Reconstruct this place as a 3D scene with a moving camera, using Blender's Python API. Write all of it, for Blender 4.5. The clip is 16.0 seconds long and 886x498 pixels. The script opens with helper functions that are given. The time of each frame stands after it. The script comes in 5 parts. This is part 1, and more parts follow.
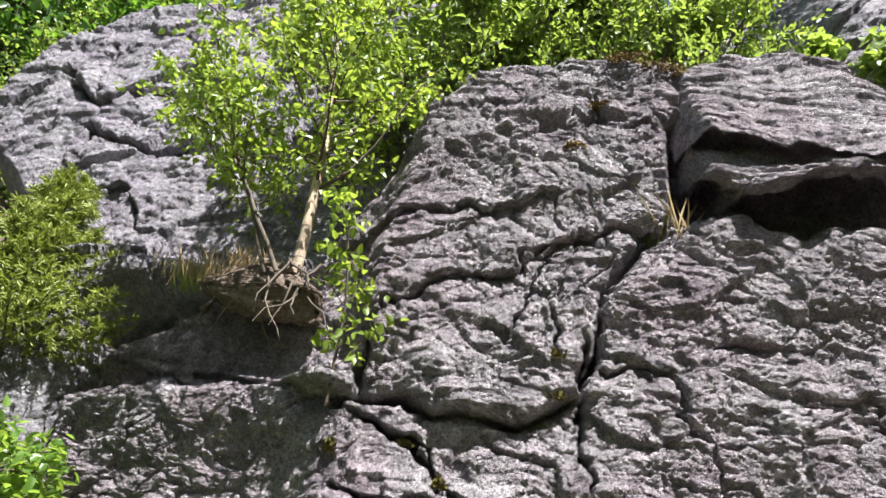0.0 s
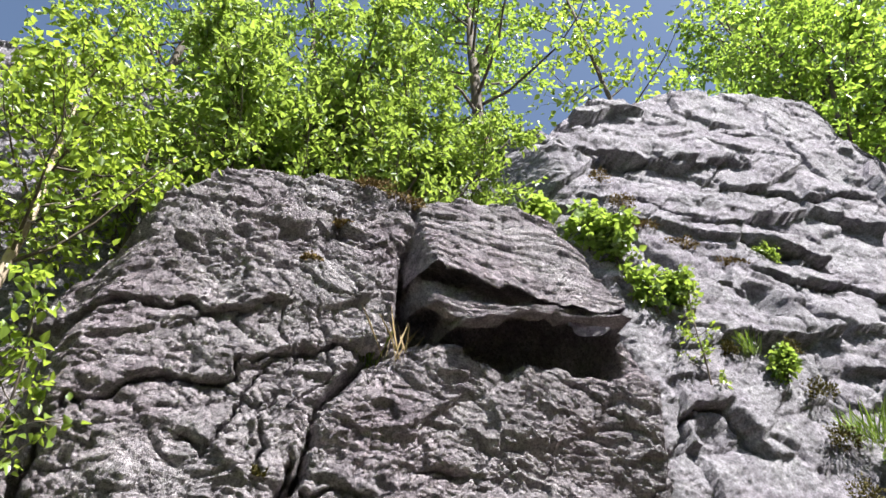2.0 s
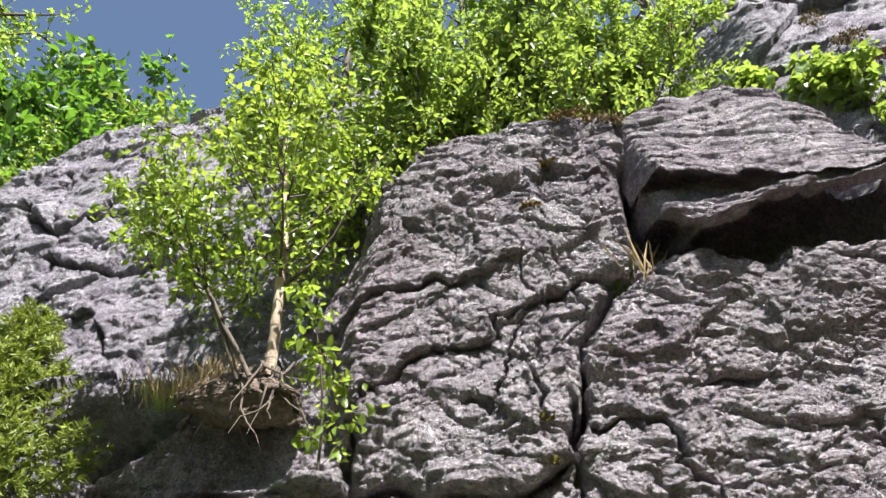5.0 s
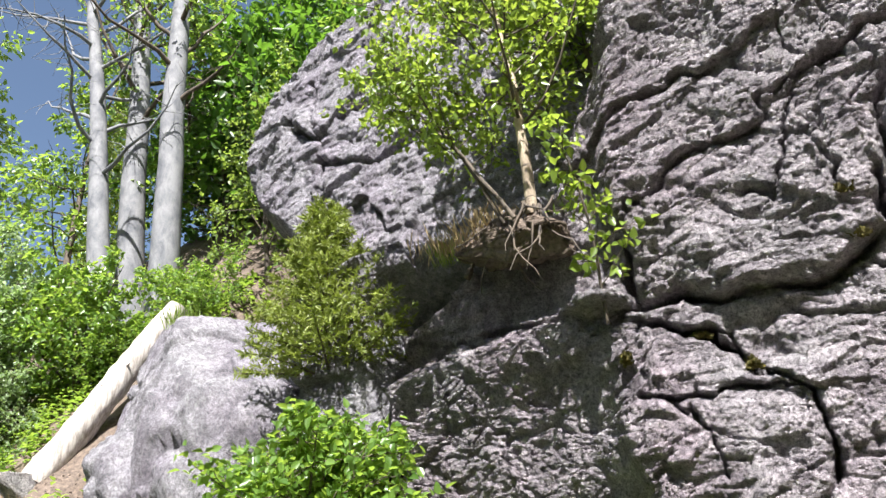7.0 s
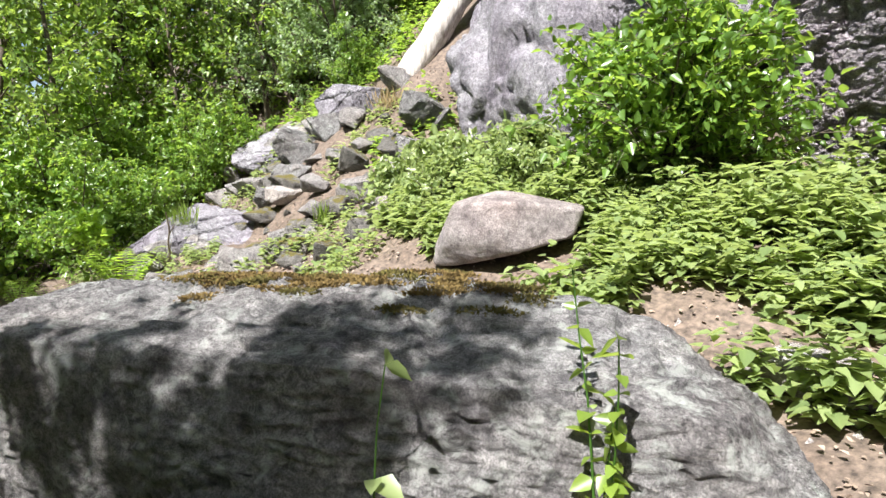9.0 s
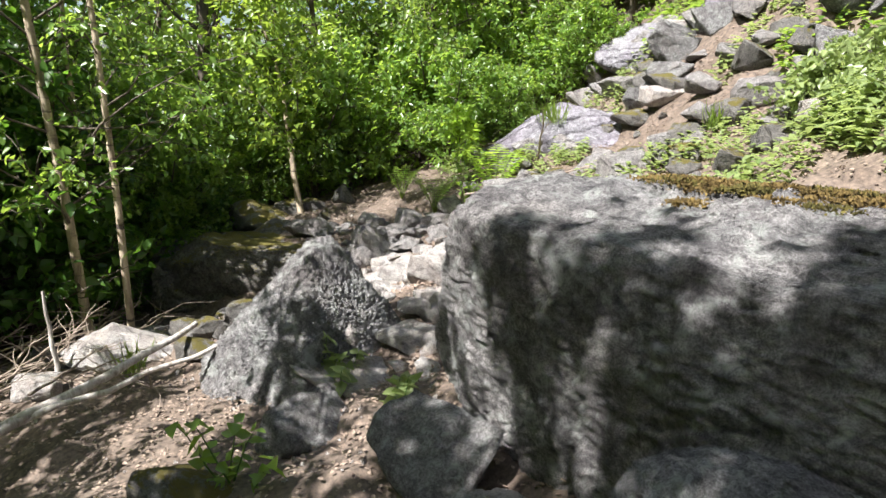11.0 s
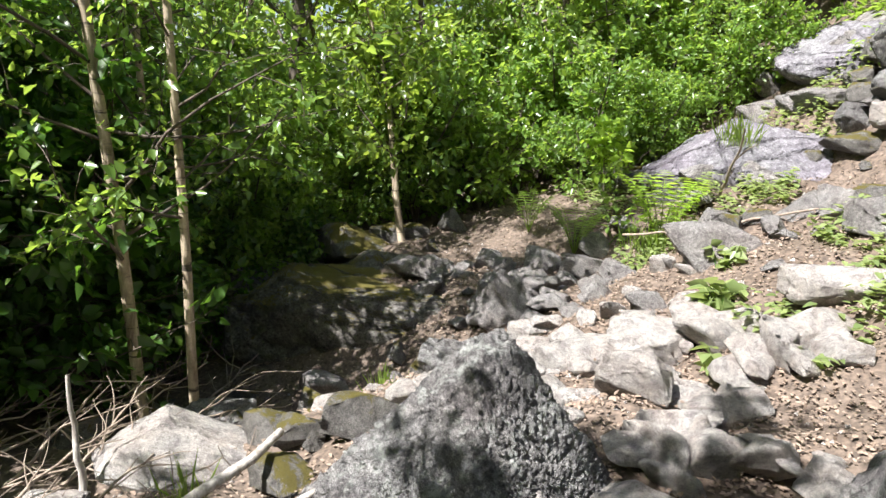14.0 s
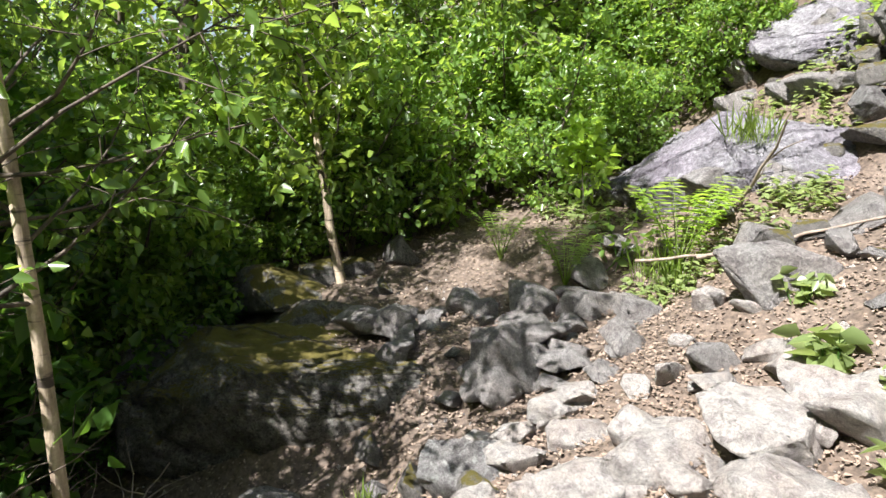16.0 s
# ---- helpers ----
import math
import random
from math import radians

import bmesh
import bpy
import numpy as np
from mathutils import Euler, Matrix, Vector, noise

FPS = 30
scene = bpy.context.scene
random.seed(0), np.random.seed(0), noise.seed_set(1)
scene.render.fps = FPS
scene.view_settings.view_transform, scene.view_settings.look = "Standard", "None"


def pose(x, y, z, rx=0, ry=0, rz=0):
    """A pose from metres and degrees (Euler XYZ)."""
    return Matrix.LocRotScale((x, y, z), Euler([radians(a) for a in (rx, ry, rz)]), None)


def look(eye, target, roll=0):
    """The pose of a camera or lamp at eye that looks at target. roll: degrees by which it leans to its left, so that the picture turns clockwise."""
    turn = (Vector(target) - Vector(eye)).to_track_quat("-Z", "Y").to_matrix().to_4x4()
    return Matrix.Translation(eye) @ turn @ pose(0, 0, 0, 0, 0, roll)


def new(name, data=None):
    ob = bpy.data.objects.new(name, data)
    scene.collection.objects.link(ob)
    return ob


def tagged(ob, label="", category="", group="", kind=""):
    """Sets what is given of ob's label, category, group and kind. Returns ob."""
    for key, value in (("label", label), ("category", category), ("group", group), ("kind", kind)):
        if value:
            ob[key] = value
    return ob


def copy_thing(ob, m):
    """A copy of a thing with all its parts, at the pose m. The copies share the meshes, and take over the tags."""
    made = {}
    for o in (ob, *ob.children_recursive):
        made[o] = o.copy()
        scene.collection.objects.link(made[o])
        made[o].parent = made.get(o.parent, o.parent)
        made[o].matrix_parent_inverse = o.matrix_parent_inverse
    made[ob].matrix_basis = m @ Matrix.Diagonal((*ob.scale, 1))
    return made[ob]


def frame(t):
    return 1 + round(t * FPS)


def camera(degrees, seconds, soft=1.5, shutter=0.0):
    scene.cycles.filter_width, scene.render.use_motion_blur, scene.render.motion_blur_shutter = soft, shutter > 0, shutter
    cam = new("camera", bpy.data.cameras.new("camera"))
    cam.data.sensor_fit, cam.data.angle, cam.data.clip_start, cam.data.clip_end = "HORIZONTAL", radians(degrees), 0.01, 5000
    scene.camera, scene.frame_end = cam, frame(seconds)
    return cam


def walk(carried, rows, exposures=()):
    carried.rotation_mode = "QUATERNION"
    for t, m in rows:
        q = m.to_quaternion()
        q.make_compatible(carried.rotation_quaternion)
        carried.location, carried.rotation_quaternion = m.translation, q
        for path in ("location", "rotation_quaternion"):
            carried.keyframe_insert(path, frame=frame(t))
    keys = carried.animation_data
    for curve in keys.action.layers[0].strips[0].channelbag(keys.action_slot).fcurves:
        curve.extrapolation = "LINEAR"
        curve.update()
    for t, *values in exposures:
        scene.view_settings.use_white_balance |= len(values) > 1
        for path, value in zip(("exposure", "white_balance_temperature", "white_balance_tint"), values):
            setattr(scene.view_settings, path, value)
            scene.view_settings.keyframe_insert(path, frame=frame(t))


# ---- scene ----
cam = camera(67.5, 16.0)
METRES, EYE, TILT, LEAN, TURN = 5.5, 1.55, 29.0, -4.0, 0.0
ROWS = [
    (0.0, 0.0, 0.0, 0.0, 0.0, 0.0, -0.0),
    (0.5, 0.0055, 0.0029, 0.0053, -5.39, 4.11, -2.5),
    (1.0, 0.0143, -0.0002, 0.0079, -11.15, 6.79, -4.14),
    (1.5, 0.025, -0.0035, 0.0116, -15.81, 9.69, -4.94),
    (2.0, 0.0364, -0.0086, 0.0102, -21.36, 10.25, -5.93),
    (2.5, 0.0438, -0.005, 0.0072, -24.87, 10.32, -6.87),
    (3.0, 0.0461, -0.0049, 0.0055, -27.01, 10.68, -7.08),
    (3.5, 0.0431, -0.0009, 0.0026, -23.6, 9.82, -4.81),
    (4.0, 0.0313, 0.0053, 0.0004, -16.6, 8.83, -1.04),
    (4.5, 0.0237, 0.0063, 0.001, -8.56, 7.74, 3.95),
    (7.0, 0.0086, 0.0077, -0.0167, 21.03, -1.11, 22.08),
    (7.5, 0.0016, 0.0121, -0.022, 24.83, -3.4, 23.29),
    (8.0, -0.0113, 0.0106, -0.0358, 27.4, -9.48, 23.49),
    (8.5, -0.0368, 0.0083, -0.0516, 36.02, -16.65, 24.33),
    (9.0, -0.0679, -0.0124, -0.0614, 49.49, -20.32, 25.65),
    (9.5, -0.0979, -0.0335, -0.0544, 58.25, -19.04, 28.45),
    (10.0, -0.121, -0.0569, -0.0455, 68.34, -17.19, 30.3),
    (12.5, -0.3457, -0.1278, 0.0083, 83.87, -12.13, 27.27),
    (13.0, -0.4074, -0.1284, 0.0162, 86.45, -10.18, 28.72),
    (13.5, -0.4576, -0.1321, 0.0257, 89.01, -8.13, 28.04),
    (14.0, -0.5198, -0.1567, 0.0312, 85.95, -10.96, 26.19),
    (14.5, -0.5973, -0.1643, 0.0285, 89.76, -8.23, 27.72),
    (15.0, -0.6525, -0.1622, 0.0425, 90.44, -10.14, 28.26),
    (15.5, -0.7253, -0.1989, 0.0621, 80.84, -11.05, 29.57),
    (16.0, -0.7942, -0.2098, 0.0669, 75.61, -14.94, 28.54),
]
walk(cam, [(t, pose(0, 0, EYE, TILT, LEAN, TURN) @ pose(METRES * x, METRES * y, METRES * z, 90 + pitch, roll, yaw)) for t, x, y, z, yaw, pitch, roll in ROWS])
# ---- world, sun, exposure ----
SUN_EL, SUN_AZ = 53.0, 150.0   # azimuth clockwise from +y
sky_world = bpy.data.worlds.new("sky")
scene.world = sky_world
sky_world.use_nodes = True
wn = sky_world.node_tree
sky = wn.nodes.new("ShaderNodeTexSky")
sky.sky_type, sky.sun_disc, sky.dust_density = "NISHITA", False, 2.0
sky.sun_elevation, sky.sun_rotation = radians(SUN_EL), radians(SUN_AZ)
wn.links.new(sky.outputs["Color"], wn.nodes["Background"].inputs["Color"])
wn.nodes["Background"].inputs["Strength"].default_value = 0.06
sun_data = bpy.data.lights.new("sun", "SUN")
sun_data.energy, sun_data.angle, sun_data.color = 5.0, radians(0.53), (1.0, 0.975, 0.95)
sun = new("sun", sun_data)
se, sa = radians(SUN_EL), radians(SUN_AZ)
sun.matrix_world = look((0, 0, 40), (-math.sin(sa) * math.cos(se), -math.cos(sa) * math.cos(se), 40 - math.sin(se)))
scene.view_settings.exposure = 1.62

# ---- numeric noise ----
def hashed(ix, iy, iz, k=0):
    h = (ix.astype(np.int64) * 374761393 + iy.astype(np.int64) * 668265263 + iz.astype(np.int64) * 2147483647 + k * 974634377) & 0xFFFFFFFF
    h = ((h ^ (h >> 13)) * 1274126177) & 0xFFFFFFFF
    h = ((h ^ (h >> 16)) * 2246822519) & 0xFFFFFFFF
    return ((h ^ (h >> 15)) & 0xFFFFFF) / float(0xFFFFFF)


def vnoise(p, k=0):
    """Smooth value noise of points (N, 3), from -1 to 1."""
    i = np.floor(p).astype(np.int64)
    f = p - i
    f = f * f * f * (f * (f * 6 - 15) + 10)
    out = 0
    for dx in (0, 1):
        for dy in (0, 1):
            for dz in (0, 1):
                w = (f[:, 0] if dx else 1 - f[:, 0]) * (f[:, 1] if dy else 1 - f[:, 1]) * (f[:, 2] if dz else 1 - f[:, 2])
                out = out + w * hashed(i[:, 0] + dx, i[:, 1] + dy, i[:, 2] + dz, k)
    return out * 2 - 1


def fbm(p, octaves=4, gain=0.5, k=0):
    out, a, q = 0, 1.0, np.array(p, float)
    for o in range(octaves):
        out = out + a * vnoise(q, k + o)
        q, a = q * 2.07 + 13.7, a * gain
    return out


def cells(p, k=0):
    """Nearest two cell distances, and three random numbers of the nearest cell."""
    i = np.floor(p).astype(np.int64)
    f1, f2 = np.full(len(p), 9.0), np.full(len(p), 9.0)
    best = np.zeros((len(p), 3), np.int64)
    cen = np.zeros((len(p), 3))
    for dx in (-1, 0, 1):
        for dy in (-1, 0, 1):
            for dz in (-1, 0, 1):
                c = i + np.array((dx, dy, dz))
                s = c + np.stack([hashed(c[:, 0], c[:, 1], c[:, 2], k + j) for j in (1, 2, 3)], 1)
                d = np.linalg.norm(s - p, axis=1)
                near = d < f1
                f2 = np.where(near, f1, np.minimum(f2, d))
                f1 = np.where(near, d, f1)
                best[near], cen[near] = c[near], s[near]
    r = np.stack([hashed(best[:, 0], best[:, 1], best[:, 2], k + j) for j in (11, 12, 13)], 1)
    return f1, f2, r, p - cen


def smooth(a, b, x):
    t = np.clip((x - a) / (b - a), 0, 1)
    return t * t * (3 - 2 * t)


# ---- mesh helpers ----
def mesh_from(name, verts, faces, material=None, shade=True, mats=None):
    """A mesh from arrays: verts (N, 3), faces (M, 3 or 4)."""
    me = bpy.data.meshes.new(name)
    faces = np.asarray(faces, np.int32)
    k = faces.shape[1]
    me.vertices.add(len(verts))
    me.vertices.foreach_set("co", np.asarray(verts, np.float32).ravel())
    me.loops.add(faces.size)
    me.loops.foreach_set("vertex_index", faces.ravel())
    me.polygons.add(len(faces))
    me.polygons.foreach_set("loop_start", np.arange(0, faces.size, k, dtype=np.int32))
    me.update(calc_edges=True)
    me.polygons.foreach_set("use_smooth", np.full(len(faces), shade))
    for m in (mats or [material]):
        if m:
            me.materials.append(m)
    me.update()
    return me


def grid_faces(nv, nu):
    a = (np.arange(nv - 1)[:, None] * nu + np.arange(nu - 1)[None, :]).ravel()
    return np.stack([a, a + 1, a + nu + 1, a + nu], 1)


def grid_mesh(name, P, material):
    nv, nu, _ = P.shape
    return mesh_from(name, P.reshape(-1, 3), grid_faces(nv, nu), material)


def part(name, data, parent, label=""):
    ob = new(name, data)
    ob.parent = parent
    return tagged(ob, label) if label else ob


def thing(name, label, category, at=(0, 0, 0), group="", kind=""):
    ob = new(name)
    ob.location = at
    ob.empty_display_size = 0.1
    return tagged(ob, label, category, group, kind)


def tube_arrays(lines, sides=6):
    """Tapered tubes along lines [(points, radii)], joined."""
    V, F, n = [], [], 0
    for pts, rad in lines:
        pts = np.asarray(pts, float)
        m = len(pts)
        t = np.gradient(pts, axis=0)
        t /= np.linalg.norm(t, axis=1)[:, None] + 1e-9
        ref = np.array((0.0, 0, 1)) if abs(t[0, 2]) < 0.8 else np.array((1.0, 0, 0))
        a = np.cross(t, ref)
        a /= np.linalg.norm(a, axis=1)[:, None] + 1e-9
        b = np.cross(t, a)
        ang = np.arange(sides) * 2 * np.pi / sides
        ring = a[:, None, :] * np.cos(ang)[None, :, None] + b[:, None, :] * np.sin(ang)[None, :, None]
        V.append((pts[:, None, :] + ring * np.asarray(rad)[:, None, None]).reshape(-1, 3))
        i = (np.arange(m - 1)[:, None] * sides + np.arange(sides)[None, :])
        j = (np.arange(m - 1)[:, None] * sides + (np.arange(sides)[None, :] + 1) % sides)
        F.append(np.stack([i, j, j + sides, i + sides], 2).reshape(-1, 4) + n)
        n += m * sides
    return np.concatenate(V), np.concatenate(F)


def tube_mesh(name, lines, material, sides=6):
    v, f = tube_arrays(lines, sides)
    return mesh_from(name, v, f, material)


def leaf_mesh(name, P, D, size, material, rng, width=0.62, fold=0.18, face_up=0.6):
    """Leaves: a folded blade of two quads each, from base P along D."""
    n = len(P)
    D = D / (np.linalg.norm(D, axis=1)[:, None] + 1e-9)
    U = rng.normal(size=(n, 3)) * (1 - face_up) + np.array((0, 0, 1.0)) * face_up
    S = np.cross(D, U)
    S /= np.linalg.norm(S, axis=1)[:, None] + 1e-9
    N = np.cross(S, D)
    L = (size * rng.uniform(0.6, 1.25, n))[:, None]
    W = L * width * 0.5
    base, tip = P, P + D * L - N * L * 0.06
    l1 = P + D * L * 0.28 + S * W + N * L * fold
    l2 = P + D * L * 0.62 + S * W * 0.72 + N * L * fold * 0.6
    r1 = P + D * L * 0.28 - S * W + N * L * fold
    r2 = P + D * L * 0.62 - S * W * 0.72 + N * L * fold * 0.6
    V = np.stack([base, l1, l2, tip, r2, r1], 1).reshape(-1, 3)
    k = np.arange(n)[:, None] * 6
    F = np.concatenate([k + np.array((0, 3, 2, 1)), k + np.array((0, 5, 4, 3))])
    return mesh_from(name, V, F, material)


# ---- materials ----
def material(name):
    m = bpy.data.materials.new(name)
    m.use_nodes = True
    nt = m.node_tree
    bsdf = nt.nodes["Principled BSDF"]

    def node(kind, **ins):
        nd = nt.nodes.new(kind)
        for key, val in ins.items():
            sock = nd.inputs[key.replace("_", " ")] if key.replace("_", " ") in nd.inputs else nd.inputs[int(key[1:])]
            if isinstance(val, bpy.types.NodeSocket):
                nt.links.new(val, sock)
            else:
                sock.default_value = val
        return nd
    return m, nt, bsdf, node


def ramp(node, fac, stops):
    nd = node("ShaderNodeValToRGB", Fac=fac)
    el = nd.color_ramp.elements
    while len(el) < len(stops):
        el.new(0.5)
    for e, (pos, col) in zip(el, stops):
        e.position, e.color = pos, (*col, 1) if len(col) == 3 else col
    return nd.outputs["Color"]


def mixed(node, fac, a, b, blend="MIX"):
    nd = node("ShaderNodeMix")
    nd.data_type, nd.blend_type = "RGBA", blend
    tree = nd.id_data
    for sock, val in ((nd.inputs[0], fac), (nd.inputs[6], a), (nd.inputs[7], b)):
        if isinstance(val, bpy.types.NodeSocket):
            tree.links.new(val, sock)
        else:
            sock.default_value = (*val, 1) if isinstance(val, tuple) else val
    return nd.outputs[2]


def coords(node, own):
    """World position, or the object's own coordinates shifted by its random number."""
    if not own:
        return node("ShaderNodeNewGeometry").outputs["Position"]
    oi = node("ShaderNodeObjectInfo")
    off = node("ShaderNodeVectorMath", i0=(37.0, 11.0, 23.0))
    off.operation = "SCALE"
    off.id_data.links.new(oi.outputs["Random"], off.inputs["Scale"])
    add = node("ShaderNodeVectorMath", i0=node("ShaderNodeTexCoord").outputs["Object"], i1=off.outputs[0])
    return add.outputs[0]


def noise_tex(node, co, scale, detail=6, rough=0.6, distort=0.0):
    return node("ShaderNodeTexNoise", Vector=co, Scale=scale, Detail=detail, Roughness=rough, Distortion=distort).outputs["Fac"]


def stretched(node, co, x, y, z):
    nd = node("ShaderNodeVectorMath", i0=co, i1=(x, y, z))
    nd.operation = "MULTIPLY"
    return nd.outputs[0]


def rock_material(name, dark, light, tint, own=False, streak=0.0, lichen=0.5, moss=0.0, bump=0.75, stain=0.60, crust=0.56, shade_specks=1.0):
    m, nt, bsdf, node = material(name)
    co = coords(node, own)
    big = noise_tex(node, co, 1.3, 5, 0.55)
    fine = noise_tex(node, co, 22.0, 9, 0.78, 0.4)
    grain = noise_tex(node, co, 140.0, 4, 0.75)
    col = ramp(node, fine, [(0.36, dark), (0.5, tuple((a + b) / 2 for a, b in zip(dark, light))), (0.64, light)])
    col = mixed(node, ramp(node, big, [(0.36, (0, 0, 0)), (0.66, (1, 1, 1))]), col, mixed(node, 1.0, col, tint, "MULTIPLY"))
    mid = noise_tex(node, co, 4.2, 8, 0.68, 0.5)
    col = mixed(node, 1.0, col, ramp(node, mid, [(0.34, (0.55, 0.53, 0.55)), (0.50, (1.0, 1.0, 1.0)), (0.68, (1.3, 1.29, 1.27))]), "MULTIPLY")
    col = mixed(node, 0.6, col, ramp(node, grain, [(0.36, (0.12, 0.12, 0.12)), (0.64, (0.88, 0.88, 0.88))]), "OVERLAY")
    # mineral speckle that also paints the tiny shadows of pits into the colour
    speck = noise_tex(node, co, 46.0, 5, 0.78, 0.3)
    col = mixed(node, shade_specks, col, ramp(node, speck, [(0.37, (0.30, 0.29, 0.30)), (0.49, (1.0, 1.0, 1.0)), (0.64, (1.28, 1.28, 1.28))]), "MULTIPLY")
    if lichen:
        spots = noise_tex(node, co, 7.0, 10, 0.78, 0.6)
        col = mixed(node, ramp(node, spots, [(crust, (0, 0, 0)), (crust + 0.10, (lichen, lichen, lichen))]), col, (0.50, 0.52, 0.49))
        dk = noise_tex(node, co, 4.5, 9, 0.75, 0.8)
        col = mixed(node, ramp(node, dk, [(stain, (0, 0, 0)), (stain + 0.10, (0.7, 0.7, 0.7))]), col, (0.045, 0.043, 0.045))
    if streak:
        st = noise_tex(node, stretched(node, co, 7.0, 7.0, 0.55), 1.0, 6, 0.6)
        col = mixed(node, ramp(node, st, [(0.44, (0, 0, 0)), (0.58, (streak, streak, streak))]), col, (0.075, 0.075, 0.08))
    if moss:
        nz = node("ShaderNodeSeparateXYZ", Vector=node("ShaderNodeNewGeometry").outputs["Normal"]).outputs["Z"]
        patch = noise_tex(node, co, 2.6, 7, 0.65)
        both = node("ShaderNodeMath", i0=nz, i1=patch)
        both.operation = "MULTIPLY"
        col = mixed(node, ramp(node, both.outputs[0], [(0.48 - moss * 0.1, (0, 0, 0)), (0.56 - moss * 0.1, (1, 1, 1))]), col,
                    mixed(node, fine, (0.05, 0.055, 0.012), (0.22, 0.17, 0.04)))
    nt.links.new(col, bsdf.inputs["Base Color"])
    bsdf.inputs["Roughness"].default_value = 0.82
    bsdf.inputs["Specular IOR Level"].default_value = 0.35
    b1 = node("ShaderNodeBump", Strength=min(1.0, bump), Distance=0.075 * bump, Height=noise_tex(node, co, 14.0, 10, 0.78, 0.5))
    b2 = node("ShaderNodeBump", Strength=min(1.0, bump), Distance=0.026 * bump, Height=noise_tex(node, co, 52.0, 6, 0.75), Normal=b1.outputs[0])
    nt.links.new(b2.outputs[0], bsdf.inputs["Normal"])
    return m


def leaf_material(name, dark, light, glow, gloss=0.42, through_part=0.42):
    m, nt, bsdf, node = material(name)
    rnd = node("ShaderNodeNewGeometry").outputs["Random Per Island"]
    patch = noise_tex(node, coords(node, False), 1.7, 3, 0.5)
    col = mixed(node, rnd, dark, light)
    col = mixed(node, ramp(node, patch, [(0.35, (0, 0, 0)), (0.7, (0.5, 0.5, 0.5))]), col, light)
    nt.links.new(col, bsdf.inputs["Base Color"])
    bsdf.inputs["Roughness"].default_value = gloss
    bsdf.inputs["Specular IOR Level"].default_value = 0.6
    tr = node("ShaderNodeBsdfTranslucent", Color=mixed(node, rnd, glow, tuple(min(1, c * 1.35) for c in glow)))
    mx = node("ShaderNodeMixShader", Fac=through_part, i1=bsdf.outputs[0], i2=tr.outputs[0])
    nt.links.new(mx.outputs[0], nt.nodes["Material Output"].inputs["Surface"])
    return m


def bark_material(name, dark, light, scale=(9.0, 9.0, 2.0), bands=False, bump=0.5):
    m, nt, bsdf, node = material(name)
    co = coords(node, True)
    n1 = noise_tex(node, stretched(node, co, *scale), 1.6, 7, 0.65, 0.4)
    col = ramp(node, n1, [(0.32, dark), (0.62, light)])
    if bands:
        n2 = noise_tex(node, stretched(node, co, 3.0, 3.0, 26.0), 1.0, 4, 0.6)
        col = mixed(node, ramp(node, n2, [(0.58, (0, 0, 0)), (0.66, (1, 1, 1))]), col, (0.06, 0.045, 0.035))
    col = mixed(node, 0.3, col, ramp(node, noise_tex(node, co, 60.0, 5, 0.7), [(0.3, (0.1, 0.1, 0.1)), (0.7, (0.7, 0.7, 0.7))]), "OVERLAY")
    nt.links.new(col, bsdf.inputs["Base Color"])
    bsdf.inputs["Roughness"].default_value = 0.8
    nt.links.new(node("ShaderNodeBump", Strength=bump, Distance=0.02, Height=n1).outputs[0], bsdf.inputs["Normal"])
    return m


def plain_material(name, a, b, scale=12.0, rough=0.85, bump=0.4):
    m, nt, bsdf, node = material(name)
    co = coords(node, False)
    n1 = noise_tex(node, co, scale, 8, 0.7)
    col = ramp(node, n1, [(0.32, a), (0.68, b)])
    col = mixed(node, ramp(node, noise_tex(node, co, scale * 0.13, 4, 0.6), [(0.35, (0, 0, 0)), (0.65, (0.6, 0.6, 0.6))]), col, mixed(node, 1.0, col, (0.55, 0.5, 0.45), "MULTIPLY"))
    nt.links.new(col, bsdf.inputs["Base Color"])
    bsdf.inputs["Roughness"].default_value = rough
    nt.links.new(node("ShaderNodeBump", Strength=bump, Distance=0.02, Height=n1).outputs[0], bsdf.inputs["Normal"])
    return m


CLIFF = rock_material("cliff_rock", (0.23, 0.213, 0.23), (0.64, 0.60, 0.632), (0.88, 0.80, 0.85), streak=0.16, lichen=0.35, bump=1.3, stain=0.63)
CLIFF_PALE = rock_material("pale_cliff_rock", (0.13, 0.127, 0.142), (0.40, 0.387, 0.415), (0.85, 0.79, 0.86), streak=0.2, lichen=0.4, shade_specks=0.6)
BOULDER = rock_material("boulder_rock", (0.10, 0.098, 0.10), (0.44, 0.43, 0.43), (0.82, 0.77, 0.75), own=True, streak=0.2, lichen=0.8, bump=1.2, shade_specks=0.6, stain=0.56, crust=0.52)
FLAT_STONE = rock_material("pinkish_stone", (0.17, 0.153, 0.15), (0.35, 0.325, 0.32), (0.92, 0.82, 0.80), own=True, lichen=0.25, bump=0.6, shade_specks=0.4)
SLOPE = rock_material("slope_stone", (0.13, 0.125, 0.125), (0.44, 0.42, 0.41), (0.85, 0.8, 0.78), own=True, lichen=0.5, shade_specks=0.4)
STONE = rock_material("scree_stone", (0.30, 0.284, 0.27), (0.62, 0.59, 0.565), (0.9, 0.83, 0.80), own=True, lichen=0.3, shade_specks=0.25, stain=0.64)
# mossy rock; its base colour is lowered to carry the wood's shade
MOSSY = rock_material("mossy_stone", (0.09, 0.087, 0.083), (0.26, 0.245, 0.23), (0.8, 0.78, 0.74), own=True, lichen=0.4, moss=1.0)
SOIL = plain_material("soil_with_dry_leaves", (0.04, 0.030, 0.024), (0.23, 0.175, 0.138), 26.0)
